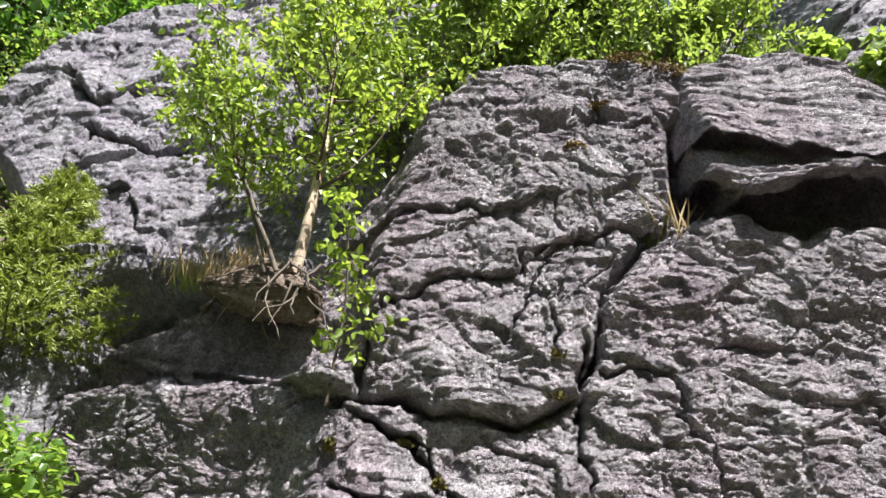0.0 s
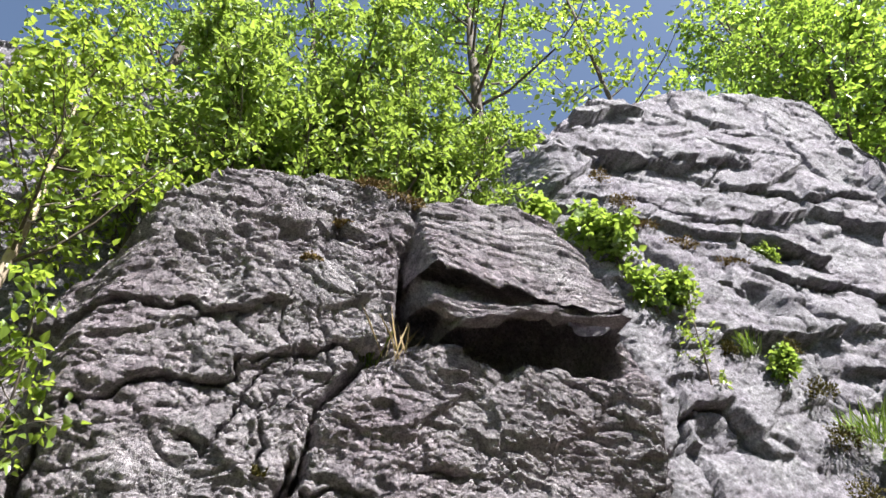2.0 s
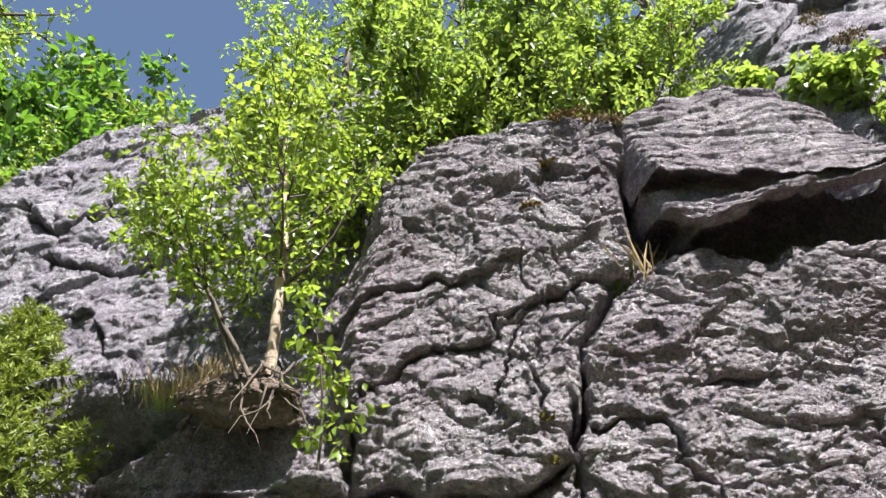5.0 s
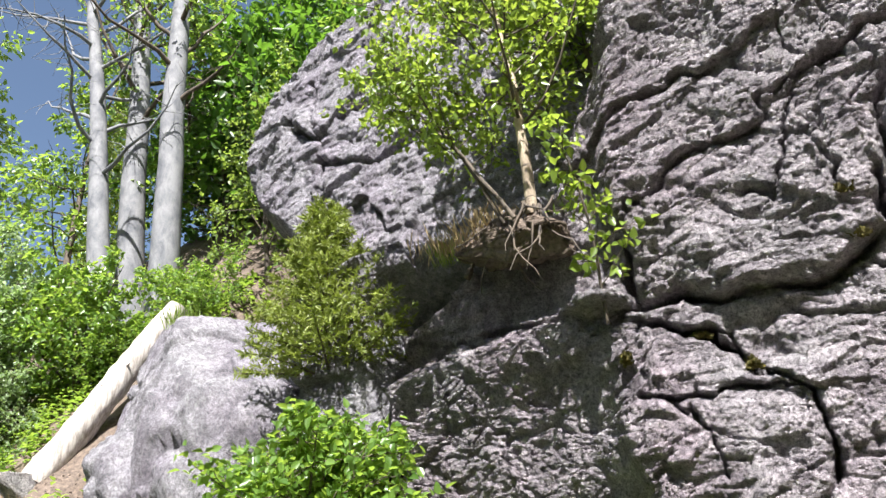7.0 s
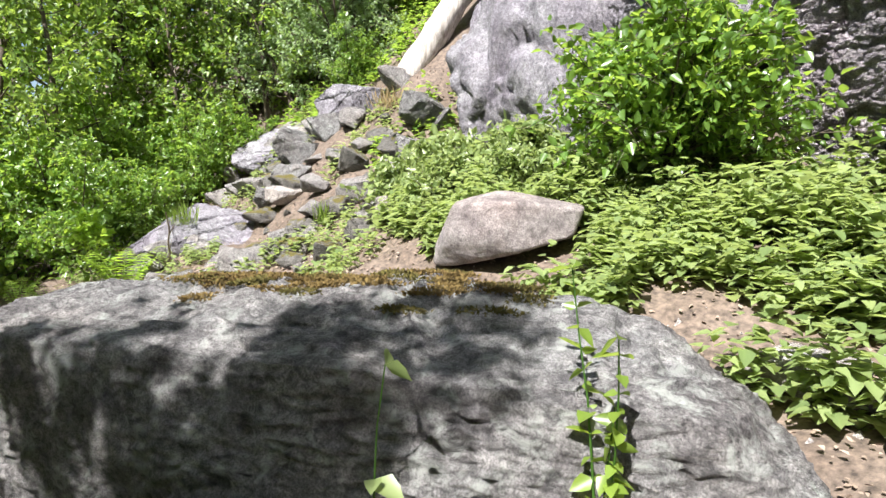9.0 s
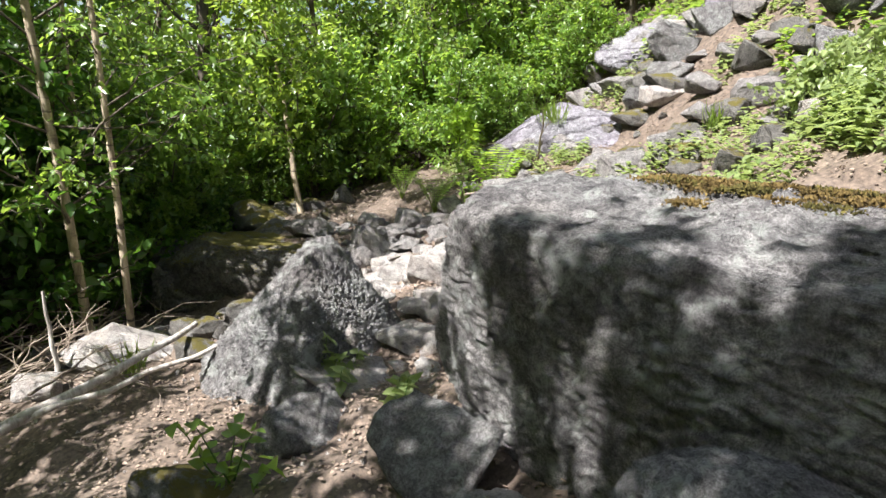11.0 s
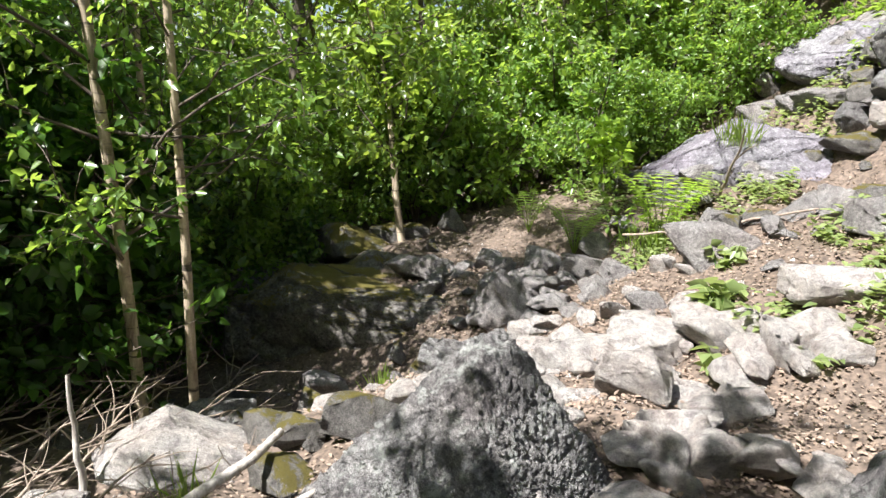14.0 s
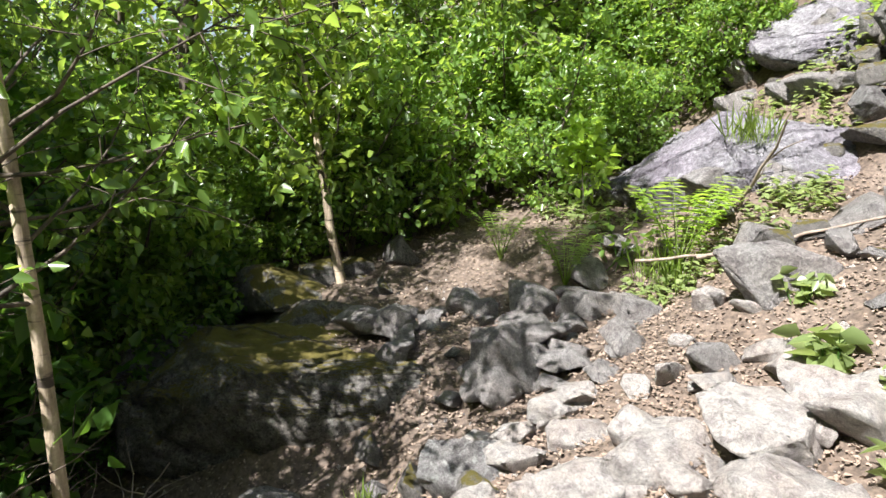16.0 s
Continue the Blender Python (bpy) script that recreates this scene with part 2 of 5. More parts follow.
LITTER = plain_material("dry_leaves", (0.16, 0.115, 0.085), (0.42, 0.325, 0.26), 30.0, 0.75)
MOSS = plain_material("moss", (0.045, 0.05, 0.010), (0.20, 0.16, 0.035), 45.0, 0.95, 0.9)
MOSS_BROWN = plain_material("dry_moss", (0.085, 0.055, 0.018), (0.30, 0.21, 0.065), 45.0, 0.95, 0.9)
BARK_BIRCH = bark_material("birch_bark", (0.17, 0.12, 0.085), (0.50, 0.41, 0.30), bands=True)
BARK_DARK = bark_material("dark_bark", (0.03, 0.024, 0.02), (0.13, 0.10, 0.075))
BARK_BEECH = bark_material("beech_bark", (0.09, 0.095, 0.11), (0.23, 0.23, 0.24), (3.0, 3.0, 1.6), bump=0.2)
DEAD_WOOD = bark_material("bleached_wood", (0.20, 0.165, 0.14), (0.60, 0.56, 0.52), (14.0, 14.0, 1.2))
TWIG = bark_material("dry_twig", (0.14, 0.10, 0.075), (0.38, 0.31, 0.25))
LEAF_BIRCH = leaf_material("birch_leaf", (0.075, 0.125, 0.022), (0.18, 0.26, 0.045), (0.38, 0.50, 0.06), 0.36)
LEAF_ROWAN = leaf_material("rowan_leaf", (0.055, 0.10, 0.02), (0.15, 0.23, 0.045), (0.34, 0.46, 0.07), 0.45)
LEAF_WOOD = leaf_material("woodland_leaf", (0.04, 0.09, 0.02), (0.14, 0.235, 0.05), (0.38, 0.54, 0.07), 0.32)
# woodland leaf with the understorey's deep shade put into the colour
LEAF_SHADED = leaf_material("shade_leaf", (0.025, 0.065, 0.014), (0.06, 0.13, 0.022), (0.16, 0.32, 0.03), 0.36)
LEAF_SILVER = leaf_material("willow_leaf", (0.14, 0.21, 0.11), (0.30, 0.38, 0.22), (0.34, 0.48, 0.14), 0.34)
LEAF_HERB = leaf_material("herb_leaf", (0.11, 0.165, 0.06), (0.27, 0.33, 0.135), (0.38, 0.46, 0.14), 0.38)
LEAF_SPRUCE = leaf_material("spruce_needle", (0.09, 0.13, 0.022), (0.22, 0.26, 0.045), (0.32, 0.40, 0.05), 0.5, 0.25)
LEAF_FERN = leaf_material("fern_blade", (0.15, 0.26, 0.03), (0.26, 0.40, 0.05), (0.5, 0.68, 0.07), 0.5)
GRASS_GREEN = leaf_material("grass_blade", (0.10, 0.17, 0.03), (0.24, 0.32, 0.06), (0.35, 0.48, 0.06), 0.5)
GRASS_DRY = leaf_material("dry_grass", (0.28, 0.20, 0.10), (0.50, 0.38, 0.20), (0.45, 0.36, 0.18), 0.6)

# ---- ground ----
def ground_base(x, y):
    z = -0.5 + 0.22 * np.clip(y, -8, 0) + 0.36 * np.clip(y, 0, 3) + (0.28 + 0.22 * smooth(-2.5, -3.6, x) + 0.55 * smooth(-6.4, -7.8, x)) * np.clip(y - 3, 0, 9)
    z = z + 0.42 * np.exp(-((x - 0.6) ** 2 + (y + 0.4) ** 2) / 1.6)
    plateau = 9.2 + 0.04 * np.clip(y - 8, 0, 40)
    wall = smooth(-4.0, -2.4, x) * smooth(5.6, 7.6, y)
    z = z + (plateau - z) * wall
    z = z - 0.55 * np.exp(-((x + 8.6) / 1.8) ** 2 - ((y + 2.6) / 1.3) ** 2)
    z = z - 0.30 * np.exp(-((x + 8.3) / 1.7) ** 2 - ((y - 0.9) / 0.95) ** 2)
    z = z - 0.42 * np.exp(-((x + 7.75) / 0.75) ** 2 - ((y + 1.25) / 0.85) ** 2)
    z = z + 0.30 * np.exp(-((x + 3.9) / 1.7) ** 2 - ((y - 3.05) / 0.65) ** 2)
    far = smooth(-14, -30, x) * 2.0
    return z + far


def ground_z(x, y):
    x, y = np.atleast_1d(np.asarray(x, float)), np.atleast_1d(np.asarray(y, float))
    p = np.stack([x, y, np.zeros_like(x)], 1)
    return ground_base(x, y) + 0.10 * fbm(p * 0.9, 3, k=5) + 0.035 * fbm(p * 4.0, 3, k=9)


def gz(x, y):
    return float(ground_z(x, y)[0])


gx = np.concatenate([np.linspace(-600, -21, 26), np.linspace(-20, 9, 420), np.linspace(10, 600, 26)])
gy = np.concatenate([np.linspace(-600, -11, 26), np.linspace(-10, 13, 330), np.linspace(14, 600, 26)])
GX, GY = np.meshgrid(gx, gy)
GZ = ground_z(GX.ravel(), GY.ravel()).reshape(GX.shape)
tagged(new("ground", grid_mesh("ground", np.stack([GX, GY, GZ], 2), SOIL)), "brown woodland soil strewn with dry leaves and gravel", "ground", kind="structure")


# ---- cliff ----
def line_distance(X, Z, pts):
    """Distance to a broken line, and the signed height above it."""
    best, side = np.full(X.shape, 9.0), np.zeros(X.shape)
    for (ax, az), (bx, bz) in zip(pts[:-1], pts[1:]):
        dx, dz = bx - ax, bz - az
        t = np.clip(((X - ax) * dx + (Z - az) * dz) / (dx * dx + dz * dz), 0, 1)
        ex, ez = X - ax - t * dx, Z - az - t * dz
        d = np.hypot(ex, ez)
        near = d < best
        best, side = np.where(near, d, best), np.where(near, ez, side)
    return best, side


def crack(Y, X, Z, pts, width, depth, lip=0.0, reach=0.15):
    """Cut a groove along a line; lip pushes out the rock above it and sets back the rock below."""
    if not len(pts):
        return Y
    q = np.stack([X.ravel() * 5, Z.ravel() * 5, X.ravel() * 0], 1)
    wx, wz = (0.05 * fbm(q, 3, k=31)).reshape(X.shape), (0.05 * fbm(q, 3, k=37)).reshape(X.shape)
    d, side = line_distance(X + wx, Z + wz, pts)
    rough = 0.75 + 0.6 * vnoise(q * 0.5, 41).reshape(X.shape)
    wide = width * (0.32 + 0.20 * vnoise(q * 0.35, 43).reshape(X.shape))
    Y = Y + 1.4 * depth * rough * np.exp(-np.abs(d / wide) ** 1.3)
    if lip:
        s = np.tanh(side / 0.010)
        fade = np.where(side > 0, np.exp(-d / (2.4 * reach)), np.exp(-d / (1.1 * reach)))
        Y = Y - 0.75 * lip * s * fade * np.clip(0.55 + 1.1 * vnoise(q * 0.4, 47).reshape(X.shape), 0.05, 1.4)
    return Y


def rock_relief(P, size, k, amp=1.0, strata=(0.75, 1.0, 1.2), lump=1.35, big=0.4):
    """Blocks, lumps and pits of weathered rock at points (N, 3); positive is outwards."""
    q = P * np.array(strata) / size
    w = np.stack([fbm(q * 0.8, 3, k=k + j) for j in (50, 60, 70)], 1) * 0.4
    out = 0.10 * fbm(q * 0.9, 2, k=k + 80)
    # broken facets at three sizes
    for scale, step, tilt, edge in ((0.8, 0.15 * big, 0.26 * big, 0.13 * big), (2.3, 0.045, 0.14, 0.035), (6.5, 0.018, 0.08, 0.014)):
        f1, f2, r, off = cells((q + w * min(1.0, 1.2 / scale)) * scale + scale * 3.7, k + int(scale * 7))
        flat_part = (r[:, 0] - 0.5) * step + (off[:, 0] * (r[:, 1] - 0.5) + off[:, 2] * (r[:, 2] - 0.62)) * tilt / scale * 1.2
        out = out + flat_part - edge * np.exp(-((f2 - f1) / 0.06) ** 2)
    # rounded lumps parted by sharp creases
    lum, a, z = 0, 0.055, q * np.array((1.9, 1.9, 2.5))
    for o in range(5):
        lum = lum + a * np.abs(vnoise(z + w * 0.5, k + 90 + o))
        z, a = z * 2.03 + 9.1, a * 0.72
    pits = -0.045 * smooth(0.30, 0.55, vnoise(q * np.array((4.2, 4.2, 6.0)), k + 97)) * smooth(-0.2, 0.4, vnoise(q * 0.7, k + 98))
    return amp * size * (out + lump * lum + pits)


CRACKS = [
    ([(-0.71, 4.2), (-0.25, 4.32), (0.09, 4.3), (0.57, 4.47)], 0.030, 0.16, 0.07),
    ([(-0.69, 3.42), (-0.12, 3.73), (0.33, 3.8), (0.75, 4.06), (1.11, 4.22), (1.37, 4.27)], 0.035, 0.20, 0.07),
    ([(0.62, 4.8), (0.7, 4.5), (0.68, 4.29), (0.79, 4.03), (0.63, 3.48), (0.64, 3.15)], 0.030, 0.10, 0.0),
    ([(1.8, 5.95), (1.74, 5.14), (1.55, 4.36), (1.14, 3.85), (1.0, 3.53), (0.87, 3.05), (0.8, 2.8)], 0.055, 0.34, 0.0),
    ([(1.01, 5.62), (1.05, 5.34), (1.33, 5.28), (1.64, 5.18)], 0.030, 0.14, 0.03),
    ([(1.02, 4.21), (1.11, 3.94), (0.87, 3.72), (0.66, 3.57)], 0.022, 0.10, 0.0),
    ([(0.13, 3.35), (0.32, 3.26), (0.53, 3.67), (0.57, 3.9)], 0.025, 0.12, 0.02),
    ([(-0.79, 2.84), (-0.33, 2.82), (-0.17, 2.72), (0.35, 2.68), (0.73, 2.9)], 0.060, 0.34, 0.16),
    ([(-0.63, 2.8), (-0.72, 3.37)], 0.060, 0.22, 0.0),
    ([(0.85, 3.31), (0.84, 3.06), (0.83, 2.61), (0.89, 2.26)], 0.04, 0.22, 0.0),
    ([(0.96, 3.11), (1.42, 3.1), (1.54, 2.8), (1.46, 2.76), (1.7, 2.6), (1.7, 2.32)], 0.035, 0.16, 0.08),
    ([(-2.11, 3.14), (-1.23, 2.9), (-0.79, 2.84)], 0.05, 0.25, 0.10),
    ([(-0.85, 2.78), (-0.44, 2.59), (0.18, 2.07), (0.18, 1.56)], 0.045, 0.24, 0.04),
    ([(-3.17, 3.38), (-2.41, 3.1), (-1.89, 3.01)], 0.03, 0.16, 0.06),
    ([(-2.09, 2.93), (-2.48, 2.66), (-2.68, 2.23)], 0.03, 0.16, 0.0),
    ([(2.97, 4.28), (3.37, 4.02), (3.83, 3.76)], 0.02, 0.08, 0.03),
    ([(1.83, 3.37), (2.35, 3.3), (2.9, 3.48)], 0.03, 0.12, 0.06),
    ([(-0.69, 2.65), (-0.46, 2.59), (-0.19, 2.46), (-0.06, 2.2)], 0.03, 0.14, 0.0),
    ([(-0.57, 2.19), (-0.41, 1.93), (-0.39, 1.64)], 0.025, 0.12, 0.0),
    ([(-0.78, 2.23), (-0.22, 2.15), (0.19, 2.1)], 0.03, 0.15, 0.04),
]


def buttress_y(X, Z):
    """The main face: nearly upright, turning back to the west, with an overhanging lip and a hollow foot."""
    Y = 4.35 + 0.36 * np.clip(-(X + 0.75), 0, 9) + 0.12 * np.clip(Z - 5.2, 0, 2) ** 1.5
    Y = Y + 2.2 * np.clip(-3.15 - X, 0, 3) + 1.1 * np.clip(X - 3.95, 0, 3)
    low = 4.36 + 0.04 * np.sin(X * 7.0) + 0.02 * np.sin(X * 19.0)
    # deep recess under the lip, and the wall below it standing forward again
    Y = Y + 0.45 * smooth(1.55, 1.75, X) * smooth(3.85, 3.65, X) * smooth(low - 0.10, low + 0.06, Z) * smooth(5.6, 5.1, Z)
    Y = Y - 0.10 * smooth(1.4, 1.9, X) * smooth(low + 0.05, low - 0.15, Z) * smooth(3.3, 4.0, Z)
    # the face turns back at its west corner, above the ledge
    Y = Y + 0.42 * smooth(-0.48, -0.80, X + 0.12 * np.sin(Z * 2.1)) * smooth(2.85, 3.15, Z)
    # hollow, streaked foot in the west and the undercut nose beside it
    edge = -0.98 + 0.30 * np.clip(2.0 - Z, 0, 1)
    Y = Y + 0.10 * np.clip(3.3 - Z, 0, 3) * smooth(edge + 0.10, edge - 0.25, X)
    Y = Y - 0.16 * smooth(edge - 0.02, edge + 0.12, X) * smooth(2.4, 2.0, Z) * smooth(0.8, -0.1, X)
    Y = Y + 0.75 * smooth(edge, edge + 0.12, X) * smooth(1.12, 0.98, Z)
    return Y


def shade_cracks(Y, X, Z, table):
    for pts, w, d, lip, *far in table:
        reach = far[0] if far else 0.15
        m = (X > min(p[0] for p in pts) - 0.9) & (X < max(p[0] for p in pts) + 0.9) & (Z > min(p[1] for p in pts) - 0.9) & (Z < max(p[1] for p in pts) + 0.9)
        Y[m] = crack(Y[m], X[m], Z[m], pts, w, d, lip, reach)
    return Y


def buttress_top(x):
    return np.interp(x, [-3.6, -3.2, -2.4, -1.5, -1.15, -0.05, 0.9, 1.8, 3.0, 3.6, 4.1, 5.0], [3.3, 3.42, 3.65, 3.9, 4.05, 5.82, 6.05, 6.05, 5.75, 5.15, 4.6, 4.0])


def fracture(P, size, k):
    """Flat broken facets at three sizes, along joints that climb to one side."""
    c, d = math.cos(0.45), math.sin(0.45)
    q = np.stack([(P[:, 0] * c + P[:, 2] * d) * 0.7, P[:, 1] * 0.2, P[:, 2] * c - P[:, 0] * d], 1) / size
    q = q + 0.10 * np.stack([vnoise(q * 2.0, k + 1), 0 * q[:, 0], vnoise(q * 2.0, k + 2)], 1)
    out = 0
    for scale, step, tilt in ((1.0, 0.17, 0.30), (2.6, 0.06, 0.24), (6.5, 0.022, 0.17)):
        f1, f2, r, off = cells(q * scale + scale * 3.7, k + int(scale * 5))
        out = out + (r[:, 0] - 0.5) * step + (off[:, 0] * (r[:, 1] - 0.5) + off[:, 2] * (r[:, 2] - 0.62)) * tilt / scale
    return out * size


def face_sheet(name, x0, x1, nu, nz, nb, zlow, top, yfun, table, size, k, mat, back, amp=1.0, rise=0.1, grit=0.0034, lump=1.35, big=0.4, pits=1.0, broken=0.0):
    u = np.linspace(x0, x1, nu)
    zt = top(u) + 0.06 * vnoise(np.stack([u * 3, u * 0, u * 0], 1), k)
    X = np.repeat(u[None, :], nz, 0)
    Z = zlow + (zt - zlow)[None, :] * np.linspace(0, 1, nz)[:, None]
    Y = yfun(X, Z)
    Y = shade_cracks(Y, X, Z, table)
    P = np.stack([X.ravel(), Y.ravel(), Z.ravel()], 1)
    rel = rock_relief(np.stack([P[:, 0], P[:, 1] * 0.3, P[:, 2]], 1), size, k, amp, (0.75, 1.0, 1.2), lump, big)
    if broken:
        rel = rel + broken * fracture(P, max(0.6, size), k + 30)
    # crinkled weathering along the beds, with a few deeper pits
    q = P * np.array((1.0, 0.3, 2.1))
    bent = q + 0.06 * np.stack([vnoise(q * 5.0, k + 5), 0 * q[:, 0], vnoise(q * 5.0, k + 9)], 1)
    where = 0.3 + 0.7 * smooth(-0.25, 0.35, vnoise(q * 1.1, k + 4))
    rel = rel + pits * where * (0.016 * (np.abs(vnoise(bent * 8.0, k + 6)) - 0.4) + 0.013 * (np.abs(vnoise(bent * 17.0, k + 7)) - 0.4) + 0.009 * (np.abs(vnoise(bent * 34.0, k + 8)) - 0.4))
    rel = rel - pits * 0.035 * smooth(0.42, 0.60, vnoise(bent * np.array((4.0, 4.0, 3.2)), k + 10))
    P[:, 1] -= rel
    P[:, 2] += 0.25 * rel
    P += np.random.default_rng(k).normal(0, 1, P.shape) * grit
    P = P.reshape(nz, nu, 3)
    s = np.linspace(0, 1, nb + 1)[1:]
    crest = P[-1]
    B = crest[None] + s[:, None, None] ** 1.3 * np.array((0.0, back, rise))
    B[:, :, 2] += 0.05 * fbm(B.reshape(-1, 3) * 3.0, 3, k=k + 3).reshape(nb, nu) * np.minimum(1, s * 6)[:, None]
    return grid_mesh(name, np.concatenate([P, B], 0), mat)


tagged(new("cliff_buttress", face_sheet("cliff_buttress", -3.9, 5.0, 900, 660, 30, 0.2, buttress_top, buttress_y, CRACKS, 0.42, 3, CLIFF, 3.0, lump=0.7, big=0.5, grit=0.0028, broken=0.4)),
       "cracked grey rock buttress with an overhanging lip", "cliff", kind="structure")


def headwall_y(X, Z):
    Y = 4.45 + 0.18 * (Z - 3.6) - 0.15 * np.clip(X - 4, 0, 9) + 1.1 * smooth(4.3, 3.4, X)
    # ledges that climb towards the west
    for a, b, d in ((9.2, -0.52, 0.14), (7.4, -0.50, 0.12), (11.6, -0.42, 0.08)):
        line = a + b * (X - 4.0)
        Y = Y + d * smooth(line - 0.15, line + 0.25, Z)
    Y = Y + 0.28 * smooth(5.85, 6.1, X) * smooth(6.5, 6.2, X) * smooth(5.5, 5.8, Z) * smooth(6.25, 6.0, Z)
    Y = Y + 0.22 * np.exp(-((X - 4.7) / 0.22) ** 2 - ((Z - 4.0) / 0.25) ** 2)
    return Y


HEAD_CRACKS = [
    ([(2.6, 9.2), (3.2, 8.9), (3.45, 9.3)], 0.06, 0.35, 0.07, 0.3),
    ([(4.1, 9.5), (4.5, 8.9), (5.1, 8.75)], 0.05, 0.25, 0.08, 0.3),
    ([(4.95, 9.0), (5.56, 8.88), (6.3, 9.02), (7.0, 9.13), (7.35, 9.3)], 0.05, 0.22, 0.10, 0.5),
    ([(6.95, 9.1), (7.1, 8.6), (7.9, 8.75), (8.6, 8.6), (9.4, 8.9)], 0.05, 0.22, 0.09, 0.45),
    ([(8.0, 10.6), (8.35, 10.55), (8.6, 10.7)], 0.04, 0.2, 0.05, 0.2),
    ([(9.2, 10.6), (9.35, 9.9), (9.6, 9.2)], 0.10, 0.45, 0.0),
    ([(5.3, 7.75), (5.9, 7.35), (6.5, 7.3), (7.0, 6.95), (7.7, 6.75)], 0.06, 0.3, 0.18, 0.4),
    ([(4.6, 7.1), (5.0, 6.7), (5.2, 6.3)], 0.09, 0.4, 0.07, 0.2),
    ([(6.6, 6.5), (7.1, 6.35), (7.9, 6.55), (9.0, 6.2)], 0.05, 0.3, 0.13, 0.35),
    ([(6.9, 6.3), (6.75, 5.8), (7.05, 5.4)], 0.10, 0.4, 0.0),
    ([(7.4, 5.0), (8.0, 5.3), (9.0, 5.2), (10.2, 5.9)], 0.05, 0.25, 0.12, 0.35),
    ([(4.3, 5.9), (4.9, 5.3), (5.5, 5.2), (6.1, 4.7)], 0.04, 0.2, 0.07, 0.25),
    ([(4.25, 3.8), (4.6, 4.25), (5.0, 4.3), (5.15, 3.8)], 0.07, 0.4, 0.10, 0.2),
    ([(5.2, 6.2), (5.9, 5.9), (6.4, 5.6), (6.6, 4.6)], 0.04, 0.2, 0.06, 0.2),
]


def headwall_top(x):
    return np.interp(x, [-3.0, 1.8, 2.3, 2.5, 3.1, 3.4, 3.8, 4.45, 5.1, 5.57, 7.2, 8.64, 10.85, 11.0, 11.6, 11.9, 12.4, 12.8],
                     [8.6, 8.4, 8.6, 9.4, 9.95, 9.3, 9.7, 9.5, 10.3, 10.75, 11.75, 12.15, 12.6, 10.4, 10.1, 9.0, 7.6, 6.4])


tagged(new("cliff_headwall", face_sheet("cliff_headwall", -2.0, 12.8, 640, 470, 24, 0.0, headwall_top, headwall_y, HEAD_CRACKS, 1.15, 23, CLIFF_PALE, 4.0, grit=0.005, amp=0.12, lump=0.4, big=0.8, pits=0.7, broken=0.9)),
       "pale grey stepped rock wall rising behind the buttress", "cliff", kind="structure")


# ---- rocks ----
def rock_mesh(name, radii, seed, mat, detail=5, planes=14, rough=1.0, box=1.0, cut=0.62, size=None, lump=1.2, big=0.8, strata=(1.0, 1.0, 1.3), pyramid=False, sharp=34):
    """A stone: a ball cut by planes into facets, then weathered."""
    rng = np.random.default_rng(seed)
    bm = bmesh.new()
    bmesh.ops.create_icosphere(bm, subdivisions=detail, radius=1.0)
    V = np.array([v.co[:] for v in bm.verts])
    F = np.array([[v.index for v in f.verts] for f in bm.faces])
    bm.free()
    if box != 1.0:
        B = np.sign(V) * np.abs(V) ** box
        V = B / np.maximum(1e-6, (np.abs(V) ** (2 * box)).sum(1) ** 0.5)[:, None] * (0.5 + 0.5 / np.abs(V).max(1))[:, None]
    N = rng.normal(size=(planes, 3))
    N /= np.linalg.norm(N, axis=1)[:, None]
    H = rng.uniform(cut, 0.95, planes)
    if pyramid:
        az = np.radians(np.array((15.0, 100.0, 195.0, 290.0)))
        N[:4] = np.stack([np.cos(az) * 0.86, np.sin(az) * 0.86, np.full(4, 0.5)], 1)
        H[:4] = (0.50, 0.58, 0.52, 0.56)
    V0 = V / np.linalg.norm(V, axis=1)[:, None]
    d = V @ N.T
    lim = np.where(d > 0.05, H / np.maximum(d, 0.05), 9.0)
    soft = np.minimum(1.0, -np.log(np.exp(-sharp * np.minimum(lim, 3)).sum(1) + np.exp(-float(sharp))) / sharp)
    P = V * soft[:, None] * np.array(radii)
    s = size or float(np.mean(radii)) * 0.7
    rel = rock_relief(P + seed * 3.1, s, seed % 17, rough * 0.6, strata, lump, big)
    P = P + V0 * rel[:, None] + rng.normal(0, 0.005 if detail > 5 else 0.001, V.shape)
    return mesh_from(name, P, F, mat)


